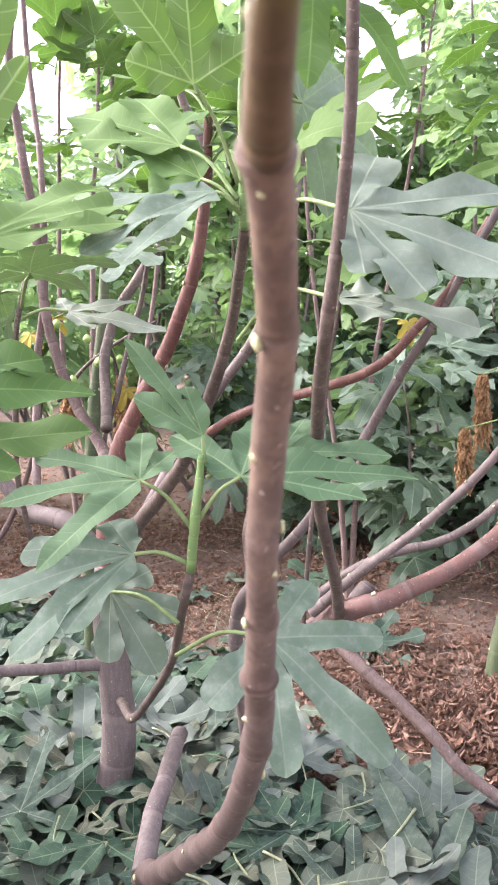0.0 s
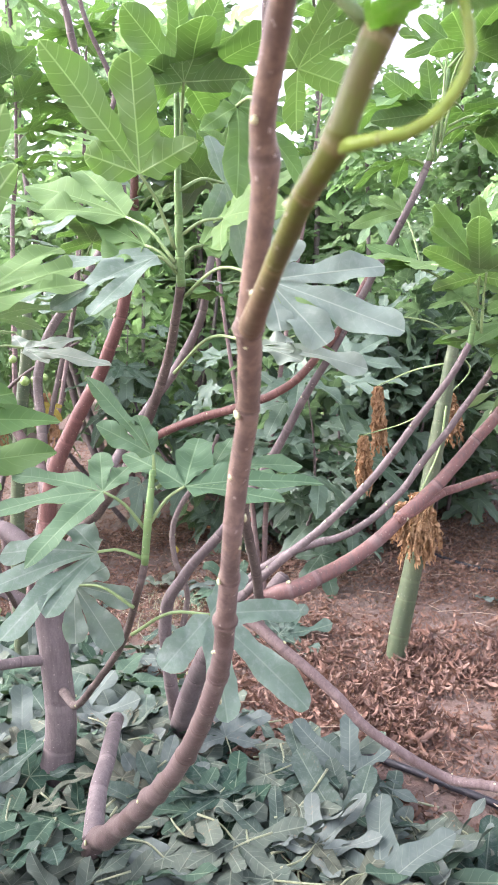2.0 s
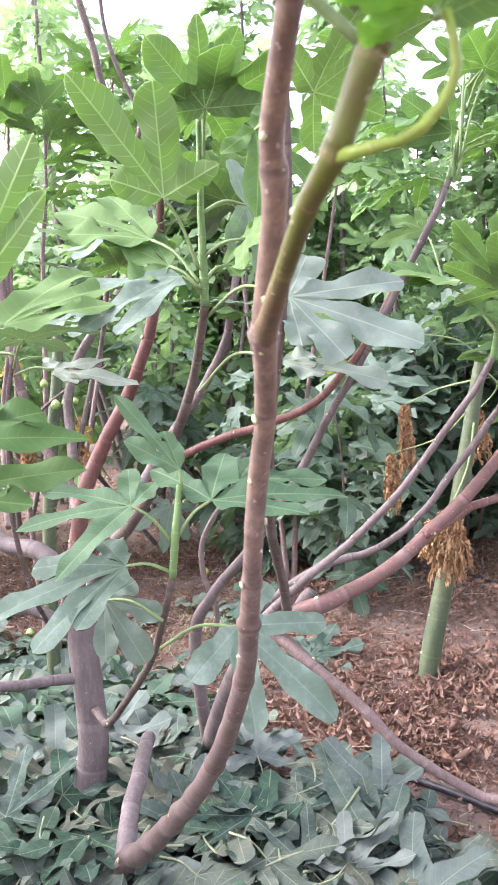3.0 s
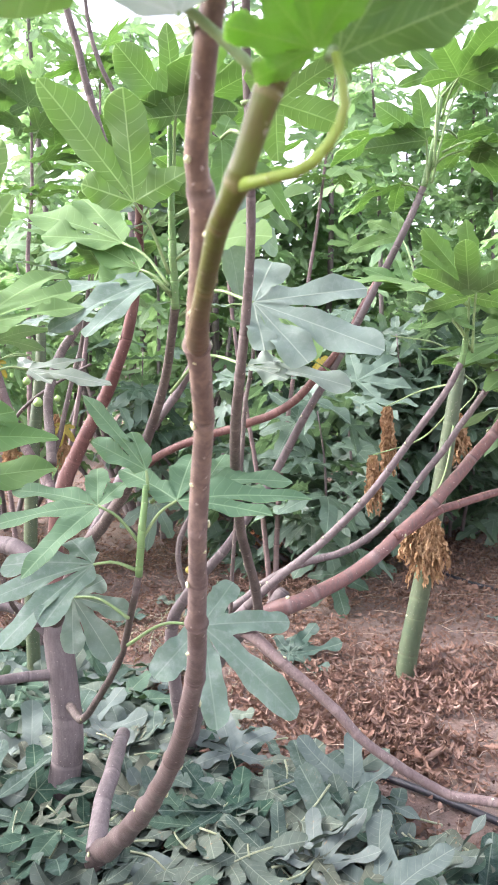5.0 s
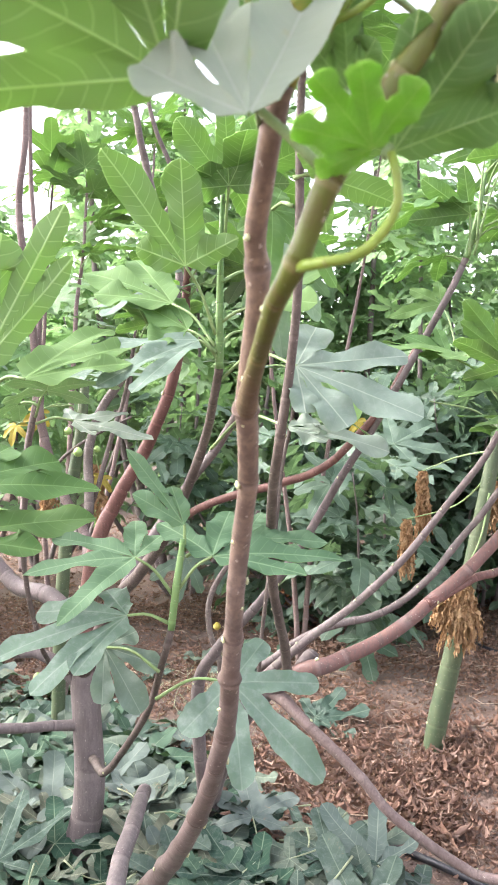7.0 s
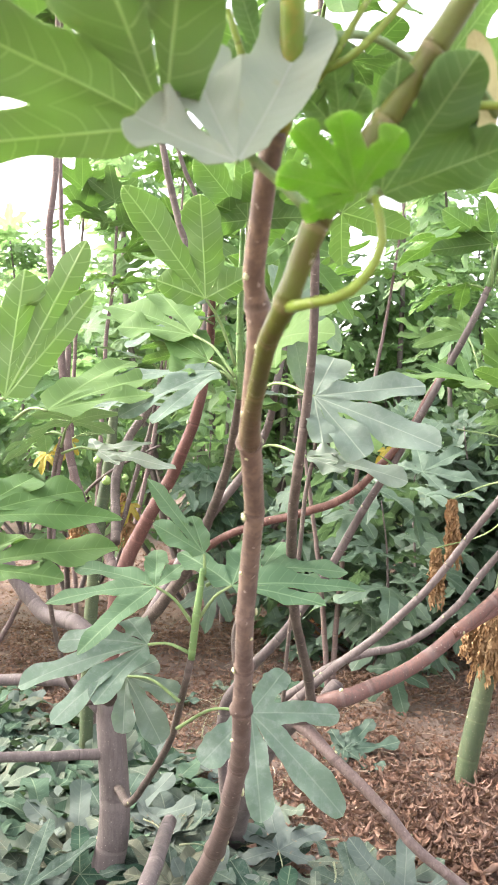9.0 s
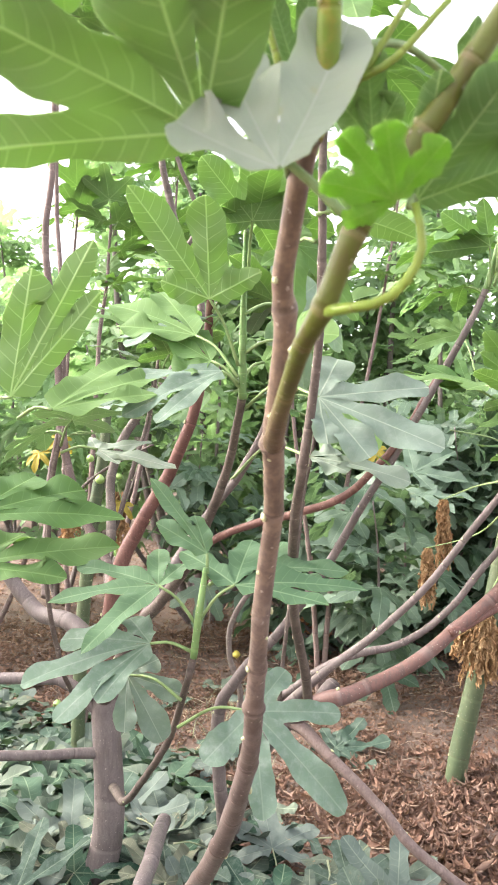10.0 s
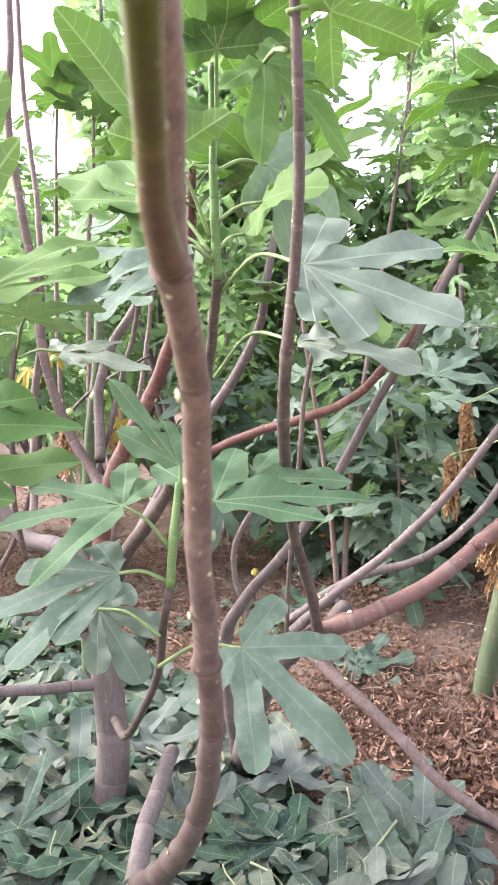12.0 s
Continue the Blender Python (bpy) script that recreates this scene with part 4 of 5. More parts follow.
branch(lean, [(0.178, 1.40, 0.672, 0.026), (0.192, 1.405, 0.690, 0.026), (0.204, 1.408, 0.704, 0.022), (0.208, 1.409, 0.709, 0.012)], BARK, "cut_stub", "pale grey pruning stub", 0.1, 0.03, 0, 62)
hero(lean, FAN_TOP, GREY_UNDER, (0.0956, 0.7650, 1.2838), (0.2569, 0.7211, 1.2156), (0.05, -0.78, 0.62), (-93, -36, 0, 31, 59), (0.45, 0.88, 1.0, 0.63, 0.44), (0.15, 0.13, 0.17, 0.15, 0.10), (0.32, 0.24, 0.24, 0.36), (-0.0001, 0.9900, 1.2738), seed=22, fold=0.12, droop=0.03, label="pale bluish-green leaf with broad rounded lobes")
hero(lean, FAN_TOP, GREY_UNDER, (0.0877, 0.8000, 1.2029), (0.2258, 0.7750, 1.1863), (0.00, -0.55, 0.83), (-26, 0, 19), (0.34, 1.0, 0.42), (0.16, 0.16, 0.14), (0.4, 0.4), (-0.0154, 1.0600, 1.1599), seed=23, fold=0.15, droop=0.15)
hero(lean, LEAF_TOP, LEAF_UNDER, (0.5220, 1.3600, 1.6265), (0.4089, 1.3397, 1.6908), (0.00, 0.95, 0.30), (-43, 0, 37), (0.75, 1.0, 1.01), (0.15, 0.17, 0.14), (0.42, 0.45), (0.5250, 1.3700, 1.5437), seed=31, fold=0.18, droop=0.12)
hero(lean, LEAF_TOP, LEAF_UNDER, (0.5610, 1.3800, 1.7661), (0.4943, 1.3735, 1.8090), (0.10, 0.95, 0.30), (-115, -55, 0, 50), (0.85, 1.12, 1.0, 1.18), (0.15, 0.17, 0.17, 0.15), (0.4, 0.42, 0.4), (0.5427, 1.3800, 1.5778), seed=32, fold=0.15, droop=0.12)
hero(lean, LEAF_TOP, LEAF_TOP, (0.5283, 1.1200, 1.3055), (0.4262, 1.0957, 1.4203), (0.15, 0.93, 0.33), (-82, -27, 0, 14), (0.51, 0.86, 1.0, 0.86), (0.11, 0.12, 0.12, 0.09), (0.34, 0.38, 0.5), (0.5392, 1.1700, 1.2014), seed=33, fold=0.24, droop=0.12, teeth=0.016)
hero(lean, LEAF_TOP, LEAF_UNDER, (0.5326, 1.6000, 1.4727), (0.4070, 1.5701, 1.4469), (0.10, -0.86, 0.50), (0, 48, 109), (1.0, 0.62, 0.55), (0.12, 0.13, 0.12), (0.4, 0.4), (0.5445, 1.5000, 1.3338), seed=34, fold=0.18, droop=0.14)
hero(lean, LEAF_TOP, LEAF_UNDER, (0.4582, 1.3000, 1.3328), (0.3793, 1.3403, 1.3866), (0.00, -0.80, 0.60), (-38, 0, 45), (0.55, 1.0, 0.77), (0.11, 0.14, 0.13), (0.4, 0.4), (0.5401, 1.1900, 1.2216), seed=35, fold=0.18, droop=0.14)
hero(lean, LEAF_TOP, LEAF_UNDER, (0.4957, 1.1500, 1.2639), (0.4627, 1.1799, 1.3037), (0.00, -0.80, 0.60), (-68, 0, 96, 156), (1.06, 1.0, 1.18, 0.71), (0.13, 0.13, 0.13, 0.11), (0.4, 0.4, 0.4), (0.5392, 1.1800, 1.2064), seed=36, fold=0.18, droop=0.14)
hero(lean, LEAF_TOP, LEAF_UNDER, (0.6153, 1.4000, 1.7559), (0.5516, 1.3933, 1.7770), (0.00, 0.95, 0.30), (-160, -72, 0, 63), (1.28, 1.35, 1.0, 1.64), (0.15, 0.16, 0.16, 0.14), (0.4, 0.42, 0.4), (0.5370, 1.3800, 1.5460), seed=37, fold=0.18, droop=0.12)
leaf(lean, GREEN[3], (0.060, 0.72, 1.477), (0.135, 0.70, 1.421), (-0.1, -0.6, 0.8), (0.08, 0.67, 1.47), 0.13)
leaf(lean, GREEN[1], (0.12, 0.66, 1.50), (0.20, 0.66, 1.55), (-0.2, 0.5, 0.8), (0.08, 0.66, 1.5), 0.15)
whorl(lean, (0.092, 0.62, 1.74), (0, 0, 1), 6, 0.15, GREEN, 71)
whorl(lean, (0.567, 1.4, 1.72), (0, 0, 1), 6, 0.19, GREEN, 72, 0.06)
whorl(lean, (0.535, 1.405, 1.57), (0, 0, 1), 2, 0.18, GREEN, 73, 0.04)
whorl(lean, (0.53, 1.165, 1.33), (0, 0, 1), 3, 0.18, GREEN, 74, 0.06)
whorl(lean, (0.713, 1.3, 1.261), (0.2, 0, 1), 9, 0.18, GREEN, 75)
whorl(lean, (0.80, 1.43, 1.16), (0.3, 0, 1), 8, 0.18, GREEN + GREY, 76)
whorl(lean, (0.17, 1.4, 1.32), (0, 0, 1), 6, 0.14, GREEN + GREY, 77)

# ---- fig trees of the rows behind ----
def few_sided(seed, nu, m, **kw):
    v, f, u = leaf_data(seed=seed, nu=nu, m=m, **kw)
    return np.array(v), f, u


MID_SHAPES = [few_sided(80 + k, 8, 1, gap=(0.30, 0.38, 0.26, 0.33)[k], wide=(0.15, 0.17, 0.135, 0.15)[k], droop=0.10 + 0.13 * k, fold=(0.25, 0.1, 0.35, 0.15)[k], wave=0.05, teeth=0.022) for k in range(4)]
FAR_SHAPES = [few_sided(90 + k, 3, 1, gap=0.36, wide=0.19, droop=0.3, fold=0.2, teeth=0.0) for k in range(2)]


def crown_mesh(name, poses, shapes, mat, origin, seed):
    rng = random.Random(seed)
    vs, fs, us, base = [], [], [], 0
    for m in poses:
        v, f, u = rng.choice(shapes)
        a = np.array(m)
        vs.append(v @ a[:3, :3].T + a[:3, 3] - np.array(origin))
        fs += [tuple(i + base for i in face) for face in f]
        us += [q for face in u for q in face]
        base += len(v)
    return mesh_of(name, np.vstack(vs).tolist(), fs, [mat], None, us)


def orchard_tree(at, height, stems, leaves, shapes, leaf_mat, bark, seed, label, spread=0.5, low=0.15, size=0.19, detail=8):
    rng = random.Random(seed)
    tree = thing("fig_tree", at, label, "fig tree", "orchard rows")
    poses = []
    for k in range(stems):
        az = k * 2 * math.pi / stems + rng.uniform(-0.5, 0.5)
        tall = height * rng.uniform(0.7, 1.05)
        out = spread * rng.uniform(0.5, 1.2)
        pts = []
        for j, (s, o) in enumerate(((0, 0.08), (0.18, 0.45), (0.45, 0.8), (0.75, 0.95), (1.0, 1.0))):
            pts.append((at[0] + math.cos(az) * out * o + rng.uniform(-0.04, 0.04), at[1] + math.sin(az) * out * o + rng.uniform(-0.04, 0.04), at[2] - 0.05 + tall * s, (0.019 - 0.014 * s) * (height / 2.4)))
        verts, faces, uvs, rows, along = tube(pts, 0.1, detail, 0.06, 0.2, 0.04, at, seed + k)
        part("branch", mesh_of("branch", verts, faces, [bark], None, uvs), tree)
        for j in range(leaves // stems):
            s = rng.uniform(low, 1) ** 0.8
            row = rows[min(int(s * len(rows)), len(rows) - 1)]
            g = rng.uniform(0, 2 * math.pi)
            lift = radians(rng.uniform(-30, 65))
            d = Vector((math.cos(g) * math.cos(lift), math.sin(g) * math.cos(lift), math.sin(lift)))
            z = size * rng.uniform(0.7, 1.2)
            base = Vector(row[:3]) + d * rng.uniform(0.04, 0.30)
            fall = Vector((d.x, d.y, d.z - rng.uniform(0.0, 0.8)))
            poses.append(blade_pose(base, base + fall, Z + d * rng.uniform(-0.6, 0.9) + Vector((rng.uniform(-0.5, 0.5), rng.uniform(-0.5, 0.5), 0)), z))
    part("crown", crown_mesh("crown", poses, shapes, leaf_mat, at, seed), tree)
    return tree


BUSH = "dense dark blue-green fig bush, leaf colour deepened for its shade, leaves down to the ground"
TALL = "tall leafy fig tree with bare lower stems"
NEXT = "bushy green fig tree of the next row"
orchard_tree((0.80, 4.25, 0), 1.35, 12, 430, MID_SHAPES, SHADED_LEAF, BARK, 201, BUSH, 0.85, 0.12, 0.23)
orchard_tree((1.75, 4.7, 0), 1.6, 10, 320, MID_SHAPES, SHADED_LEAF, BARK, 202, BUSH, 0.7, 0.15, 0.23)
orchard_tree((-0.15, 5.2, 0), 2.4, 4, 260, MID_SHAPES, FAR_LEAF, BARK, 203, NEXT, 0.7, 0.3, 0.2)
orchard_tree((-1.45, 4.2, 0), 2.2, 4, 260, MID_SHAPES, FAR_LEAF, TAN_BARK, 204, TALL, 0.55, 0.42, 0.19)
orchard_tree((-2.1, 5.0, 0), 2.25, 5, 320, MID_SHAPES, FAR_LEAF, TAN_BARK, 205, TALL, 0.7, 0.35, 0.19)
orchard_tree((2.4, 3.5, 0), 2.3, 9, 460, MID_SHAPES, FAR_LEAF, BARK, 206, NEXT, 0.6, 0.3, 0.19)
orchard_tree((0.55, 6.3, 0), 2.6, 9, 560, MID_SHAPES, FAR_LEAF, BARK, 207, NEXT, 0.8, 0.2, 0.21)
orchard_tree((-1.1, 7.0, 0), 2.75, 9, 540, MID_SHAPES, FAR_LEAF, BARK, 208, NEXT, 0.8, 0.3, 0.21)
orchard_tree((1.9, 6.9, 0), 2.7, 9, 560, MID_SHAPES, FAR_LEAF, BARK, 209, NEXT, 0.8, 0.2, 0.21)
orchard_tree((0.2, 5.7, 0), 4.1, 4, 330, MID_SHAPES, FAR_LEAF, BARK, 211, TALL, 0.7, 0.45, 0.2)
orchard_tree((-1.2, 5.8, 0), 2.75, 4, 190, MID_SHAPES, FAR_LEAF, BARK, 216, TALL, 0.7, 0.55, 0.2)
orchard_tree((1.5, 5.2, 0), 3.1, 3, 250, MID_SHAPES, FAR_LEAF, BARK, 212, TALL, 0.6, 0.42, 0.2)
orchard_tree((-0.28, 6.0, 0), 4.2, 5, 450, MID_SHAPES, FAR_LEAF, BARK, 213, TALL, 0.65, 0.4, 0.2)
orchard_tree((0.95, 6.0, 0), 4.0, 5, 440, MID_SHAPES, FAR_LEAF, BARK, 214, TALL, 0.8, 0.4, 0.2)
orchard_tree((2.3, 5.4, 0), 3.0, 5, 380, MID_SHAPES, FAR_LEAF, BARK, 215, TALL, 0.7, 0.4, 0.2)
# unseen tree, added beside the view to shade the ground on the left
orchard_tree((-2.0, 1.2, 0), 2.3, 6, 330, MID_SHAPES, FAR_LEAF, BARK, 220, NEXT, 0.6, 0.12, 0.2)
rng = random.Random(5)
for row, y in enumerate((10.0, 13.5, 18.0, 24.0, 33.0)):
    for k in range(7 + row * 2):
        x = (k - (6 + row * 2) / 2) * (1.5 + 0.35 * row) + rng.uniform(-0.3, 0.3)
        orchard_tree((x, y + rng.uniform(-0.5, 0.5), 0), rng.uniform(2.3, 3.1), 6, 200, FAR_SHAPES, FAR_LEAF, BARK, 300 + row * 20 + k, "distant leafy fig tree of the orchard", 0.9, 0.2, 0.28, 5)


def slender_tree(at, stems, seed, label):
    """A young fig of bare upright stems, each with tufts of large leaves at its top."""
    rng = random.Random(seed)
    tree = thing("fig_tree", at, label, "fig tree", "slender figs")
    for k, (points, tufts) in enumerate(stems):
        branch(tree, [(*at[:2], -0.04, 0.022)] + points, TAN_BARK, "branch", "", 0.1, 0.09, 4, seed + k, 10)
        for j, top in enumerate(tufts):
            whorl(tree, top, (rng.uniform(-0.2, 0.2), 0, 1), 6, 0.18, GREEN, seed * 10 + k * 3 + j, 0.07, -5, 70)
    return tree


slender_tree((-0.62, 3.0, 0), [
    ([(-0.60, 3.0, 0.5, 0.018), (-0.56, 3.0, 1.1, 0.015), (-0.53, 3.0, 1.62, 0.012), (-0.50, 3.0, 1.84, 0.010), (-0.48, 3.0, 2.15, 0.007)], [(-0.50, 3.0, 1.90), (-0.48, 3.0, 2.15)]),
    ([(-0.66, 3.02, 0.5, 0.016), (-0.68, 3.05, 1.2, 0.013), (-0.65, 3.05, 1.8, 0.010), (-0.62, 3.05, 2.2, 0.006)], [(-0.62, 3.05, 2.2)]),
    ([(-0.52, 3.1, 0.5, 0.016), (-0.36, 3.15, 1.2, 0.013), (-0.26, 3.15, 1.9, 0.010), (-0.22, 3.15, 2.35, 0.006)], [(-0.24, 3.15, 2.1), (-0.22, 3.15, 2.38)])], 95, "slender fig tree with bare stems and tufts of large leaves")
right = slender_tree((0.40, 3.3, 0), [
    ([(0.45, 3.3, 0.6, 0.017), (0.55, 3.3, 1.2, 0.014), (0.66, 3.25, 1.8, 0.010), (0.74, 3.2, 2.35, 0.006)], [(0.70, 3.22, 2.0), (0.74, 3.2, 2.38)]),
    ([(0.36, 3.3, 0.6, 0.016), (0.28, 3.3, 1.3, 0.012), (0.24, 3.3, 1.95, 0.009), (0.22, 3.3, 2.3, 0.006)], [(0.24, 3.3, 1.97), (0.22, 3.3, 2.32)])], 97, "slender fig tree with upright shoots in front of the bushes")
leaf(right, GOLD, (0.64, 3.22, 1.17), (0.66, 3.18, 1.09), (0.2, -0.9, 0.3), (0.545, 3.3, 1.17), 0.09, "yellow dying leaf")

# ---- young green-trunked tree with withered leaves ----
paw = thing("young_tree", (0.78, 2.53, 0.0), "young tree with a smooth pale green trunk and withered leaves", "tree")
branch(paw, [(0.772, 2.53, -0.05, 0.047), (0.784, 2.53, 0.02, 0.0457), (0.805, 2.53, 0.134, 0.0476), (0.86, 2.53, 0.379, 0.0438), (0.906, 2.53, 0.601, 0.040), (0.953, 2.53, 0.84, 0.0362), (0.993, 2.53, 1.057, 0.0305), (1.02, 2.53, 1.20, 0.02)], PAW_BARK, "trunk", "smooth pale green trunk with leaf scars", 0.03, 0.11, 3, 81, 20, 0.012, 0.77, 0.0)
back = thing("young_tree", (-0.56, 2.7, 0.0), "young green-trunked tree standing among the figs", "tree")
branch(back, [(-0.57, 2.7, -0.05, 0.028), (-0.56, 2.7, 0.3, 0.028), (-0.546, 2.7, 0.568, 0.0275), (-0.513, 2.7, 0.898, 0.0262), (-0.471, 2.7, 1.166, 0.0228), (-0.45, 2.7, 1.4, 0.015)], PAW_BARK, "trunk", "", 0.03, 0.1, 2, 82, 14, 0.015, 0.9, 0.0)


def withered(name_parent, at, length, width, strips, seed):
    """A dead leaf that hangs down in crumpled strips."""
    rng = random.Random(seed)
    vs, fs, base = [], [], 0
    for s in range(strips):
        x0, y0 = rng.uniform(-width, width) * 0.5, rng.uniform(-0.02, 0.02)
        ln, w = length * rng.uniform(0.55, 1.0), rng.uniform(0.002, 0.0065)
        turn, phase = rng.uniform(-9, 9), rng.uniform(0, 6)
        count = 22
        for k in range(count):
            t = k / (count - 1)
            a = phase + turn * t + rng.uniform(-0.7, 0.7)
            cx = x0 * (0.35 + 0.9 * t) + 0.008 * math.sin(t * 13 + phase) + rng.uniform(-0.004, 0.004)
            cy = y0 * (0.3 + t) + 0.008 * math.cos(t * 11 + phase) + rng.uniform(-0.004, 0.004)
            ww = w * rng.uniform(0.35, 1.5) * (0.4 + math.sin(math.pi * min(t * 0.75 + 0.15, 1)))
            crease = rng.uniform(-0.006, 0.006)
            for e, q in ((-1, 0.0), (0, crease), (1, 0.0)):
                vs.append((cx + e * ww * math.cos(a) - q * math.sin(a), cy + e * ww * math.sin(a) + q * math.cos(a), -t * ln + 0.006 * rng.uniform(-1, 1)))
        for k in range(count - 1):
            for e in range(2):
                i = base + k * 3 + e
                fs.append((i, i + 1, i + 4, i + 3))
        base += count * 3
    me = mesh_of("withered_leaf", vs, fs, [WITHERED], smooth=False)
    return part("withered_leaf", me, name_parent, Matrix.Translation(at), "brown shrivelled leaf hanging down")


withered(paw, (0.858, 2.46, 0.635), 0.27, 0.13, 95, 1)
withered(paw, (0.80, 2.48, 0.60), 0.16, 0.07, 40, 2)
withered(paw, (0.79, 2.95, 0.775), 0.25, 0.05, 52, 3)
withered(paw, (0.873, 3.02, 0.965), 0.29, 0.06, 60, 4)
withered(paw, (1.02, 2.60, 0.96), 0.2, 0.08, 40, 5)
withered(back, (-0.42, 2.72, 1.02), 0.25, 0.06, 24, 6)
withered(back, (-0.60, 2.75, 1.0), 0.22, 0.06, 22, 7)
for a, b, c in (((0.985, 2.52, 1.0), (0.93, 2.75, 0.86), (0.79, 2.95, 0.78)), ((1.0, 2.52, 1.08), (0.95, 2.8, 1.04), (0.873, 3.02, 0.97)), ((0.97, 2.5, 0.93), (0.93, 2.47, 0.78), (0.86, 2.46, 0.64)), ((1.01, 2.52, 1.15), (0.88, 2.4, 1.22), (0.70, 2.3, 1.25)), ((1.01, 2.54, 1.12), (1.08, 2.56, 1.05), (1.02, 2.60, 0.96))):
    branch(paw, [(*a, 0.006), (*b, 0.0045), (*c, 0.003)], PETIOLE, "petiole", "yellow-green leaf stalk", 0, 1, 0, 1, 7)


for base, tip, n in (((-0.62, 2.68, 1.22), (-0.63, 2.62, 1.12), (0.2, -0.9, 0.3)), ((-0.70, 2.68, 1.17), (-0.72, 2.6, 1.08), (-0.2, -0.9, 0.3)), ((-0.40, 2.7, 0.98), (-0.42, 2.64, 0.89), (0.1, -0.9, 0.3))):
    leaf(back, GOLD, base, tip, n, (-0.50, 2.70, 1.24), 0.075, "yellow dying leaf")
# ---- figs ----
def fig_mesh(mat):
    bm = bmesh.new()
    bmesh.ops.create_uvsphere(bm, u_segments=16, v_segments=12, radius=1)
    for v in bm.verts:
        t = max(0.0, v.co.z)
        v.co.x *= 1 - 0.22 * t * t
        v.co.y *= 1 - 0.22 * t * t
        v.co.z = v.co.z * 0.95 + 0.14 * t ** 3
        v.co *= 1 + 0.04 * noise.noise(v.co * 2.2)
    for f in bm.faces:
        f.smooth = True
    me = bpy.data.meshes.new("fig")
    bm.to_mesh(me)
    bm.free()
    me.materials.append(mat)
    return me


GREEN_FIG, YELLOW_FIG = fig_mesh(FIG), fig_mesh(RIPE)
branch(back, [(-0.62, 2.66, 0.95, 0.010), (-0.52, 2.63, 1.06, 0.009), (-0.42, 2.62, 1.13, 0.008), (-0.28, 2.6, 1.20, 0.006)], DARK_BARK, "branch", "", 0.08, 0.06, 2, 83, 8)
for at, s in (((-0.470, 2.61, 1.075), 0.017), ((-0.438, 2.61, 1.080), 0.013), ((-0.405, 2.62, 1.085), 0.012), ((-0.504, 2.61, 1.150), 0.014), ((-0.56, 2.62, 1.02), 0.015), ((-0.60, 2.62, 1.2), 0.014)):
    tagged(settle(new("fig_fruit", GREEN_FIG), Matrix.Translation(at) @ Matrix.Diagonal((s, s, s, 1))), "small round green unripe fig on a twig", "fruit", "unripe figs")
for x, y, s in ((0.042, 4.2, 0.022), (-0.78, 3.4, 0.02), (-0.70, 3.55, 0.018)):
    tagged(settle(new("fig_fruit", YELLOW_FIG if x > 0 else GREEN_FIG), Matrix.Translation((x, y, ground_height(x, y) + s)) @ Matrix.Diagonal((s, s, s, 1))), "fallen fig lying on the bare soil", "fruit", "fallen figs")


# ---- drip pipes ----
def pipe(points, r, label):
    pts = [(x, y, ground_height(x, y) + r + lift, r) for x, y, lift in points]
    verts, faces, uvs, _, _ = tube(pts, 0.03, 14, 0, 1, 0, (0, 0, 0))
    tagged(settle(new("irrigation_pipe", mesh_of("irrigation_pipe", verts, faces, [PIPE], None, uvs)), Matrix()), label, "pipe", "drip lines")


pipe([(0.455, 1.880, -0.022), (0.500, 1.822, 0.000), (0.570, 1.730, 0.008), (0.654, 1.629, 0.010), (0.730, 1.543, 0.010), (1.0, 1.25, 0.01)], 0.010, "black plastic drip pipe half buried in dusty soil")
pipe([(0.34, 1.60, 0.01), (0.40, 1.53, 0.012), (0.46, 1.44, 0.01)], 0.008, "black plastic drip pipe half hidden by leaves")
pipe([(1.30, 4.0, 0.0), (1.5, 3.55, 0.006), (1.9, 3.0, 0.0)], 0.010, "black plastic drip pipe along the next row")

# ---- dry litter ----
def chips(count, spot, seed, length=(0.02, 0.06)):
    rng = random.Random(seed)
    vs, fs = [], []
    for k in range(count):
        x, y = spot(rng)
        ln, w = rng.uniform(*length), rng.uniform(0.002, 0.007)
        g, roll, bend = rng.uniform(0, 6.3), rng.uniform(-1.2, 1.2), rng.uniform(0.4, 2.6)
        pitch = rng.uniform(-0.35, 0.35)
        z0 = ground_height(x, y) + rng.uniform(0.004, 0.022)
        b = len(vs)
        for j in range(5):
            t = j / 4 - 0.5
            a = bend * t
            px, pz = ln * math.sin(a) / bend, ln * (1 - math.cos(a)) / bend + t * ln * pitch
            ww = w * (1 - 1.6 * t * t * (1.5 - rng.random()))
            for e in (-1, 1):
                q = e * ww
                lx, ly, lz = px, q * math.cos(roll + t), pz + q * math.sin(roll + t)
                vs.append((x + lx * math.cos(g) - ly * math.sin(g), y + lx * math.sin(g) + ly * math.cos(g), z0 + lz))
        for j in range(4):
            fs.append((b + 2 * j, b + 2 * j + 1, b + 2 * j + 3, b + 2 * j + 2))
    return vs, fs


def brown_spot(rng):
    while True:
        x, y = rng.uniform(-2.1, 2.4), 1.2 + 4.0 * rng.random() ** 1.3
        if rng.random() > min(1.0, (2.4 - x) / 0.8, (x + 2.1) / 0.6, (y - 1.1) / 0.5) or rng.random() < y - 4.6:
            continue
        if 0.4 < x < 1.1 and abs(y - 1.74 + 1.2 * (x - 0.56)) < 0.15 and rng.random() < 0.8:
            continue
        if rng.random() < 0.35 + 0.6 * (noise.noise((x * 1.6, y * 1.6, 5)) > -0.1) - 0.12 * max(0, y - 3.2):
            return x, y


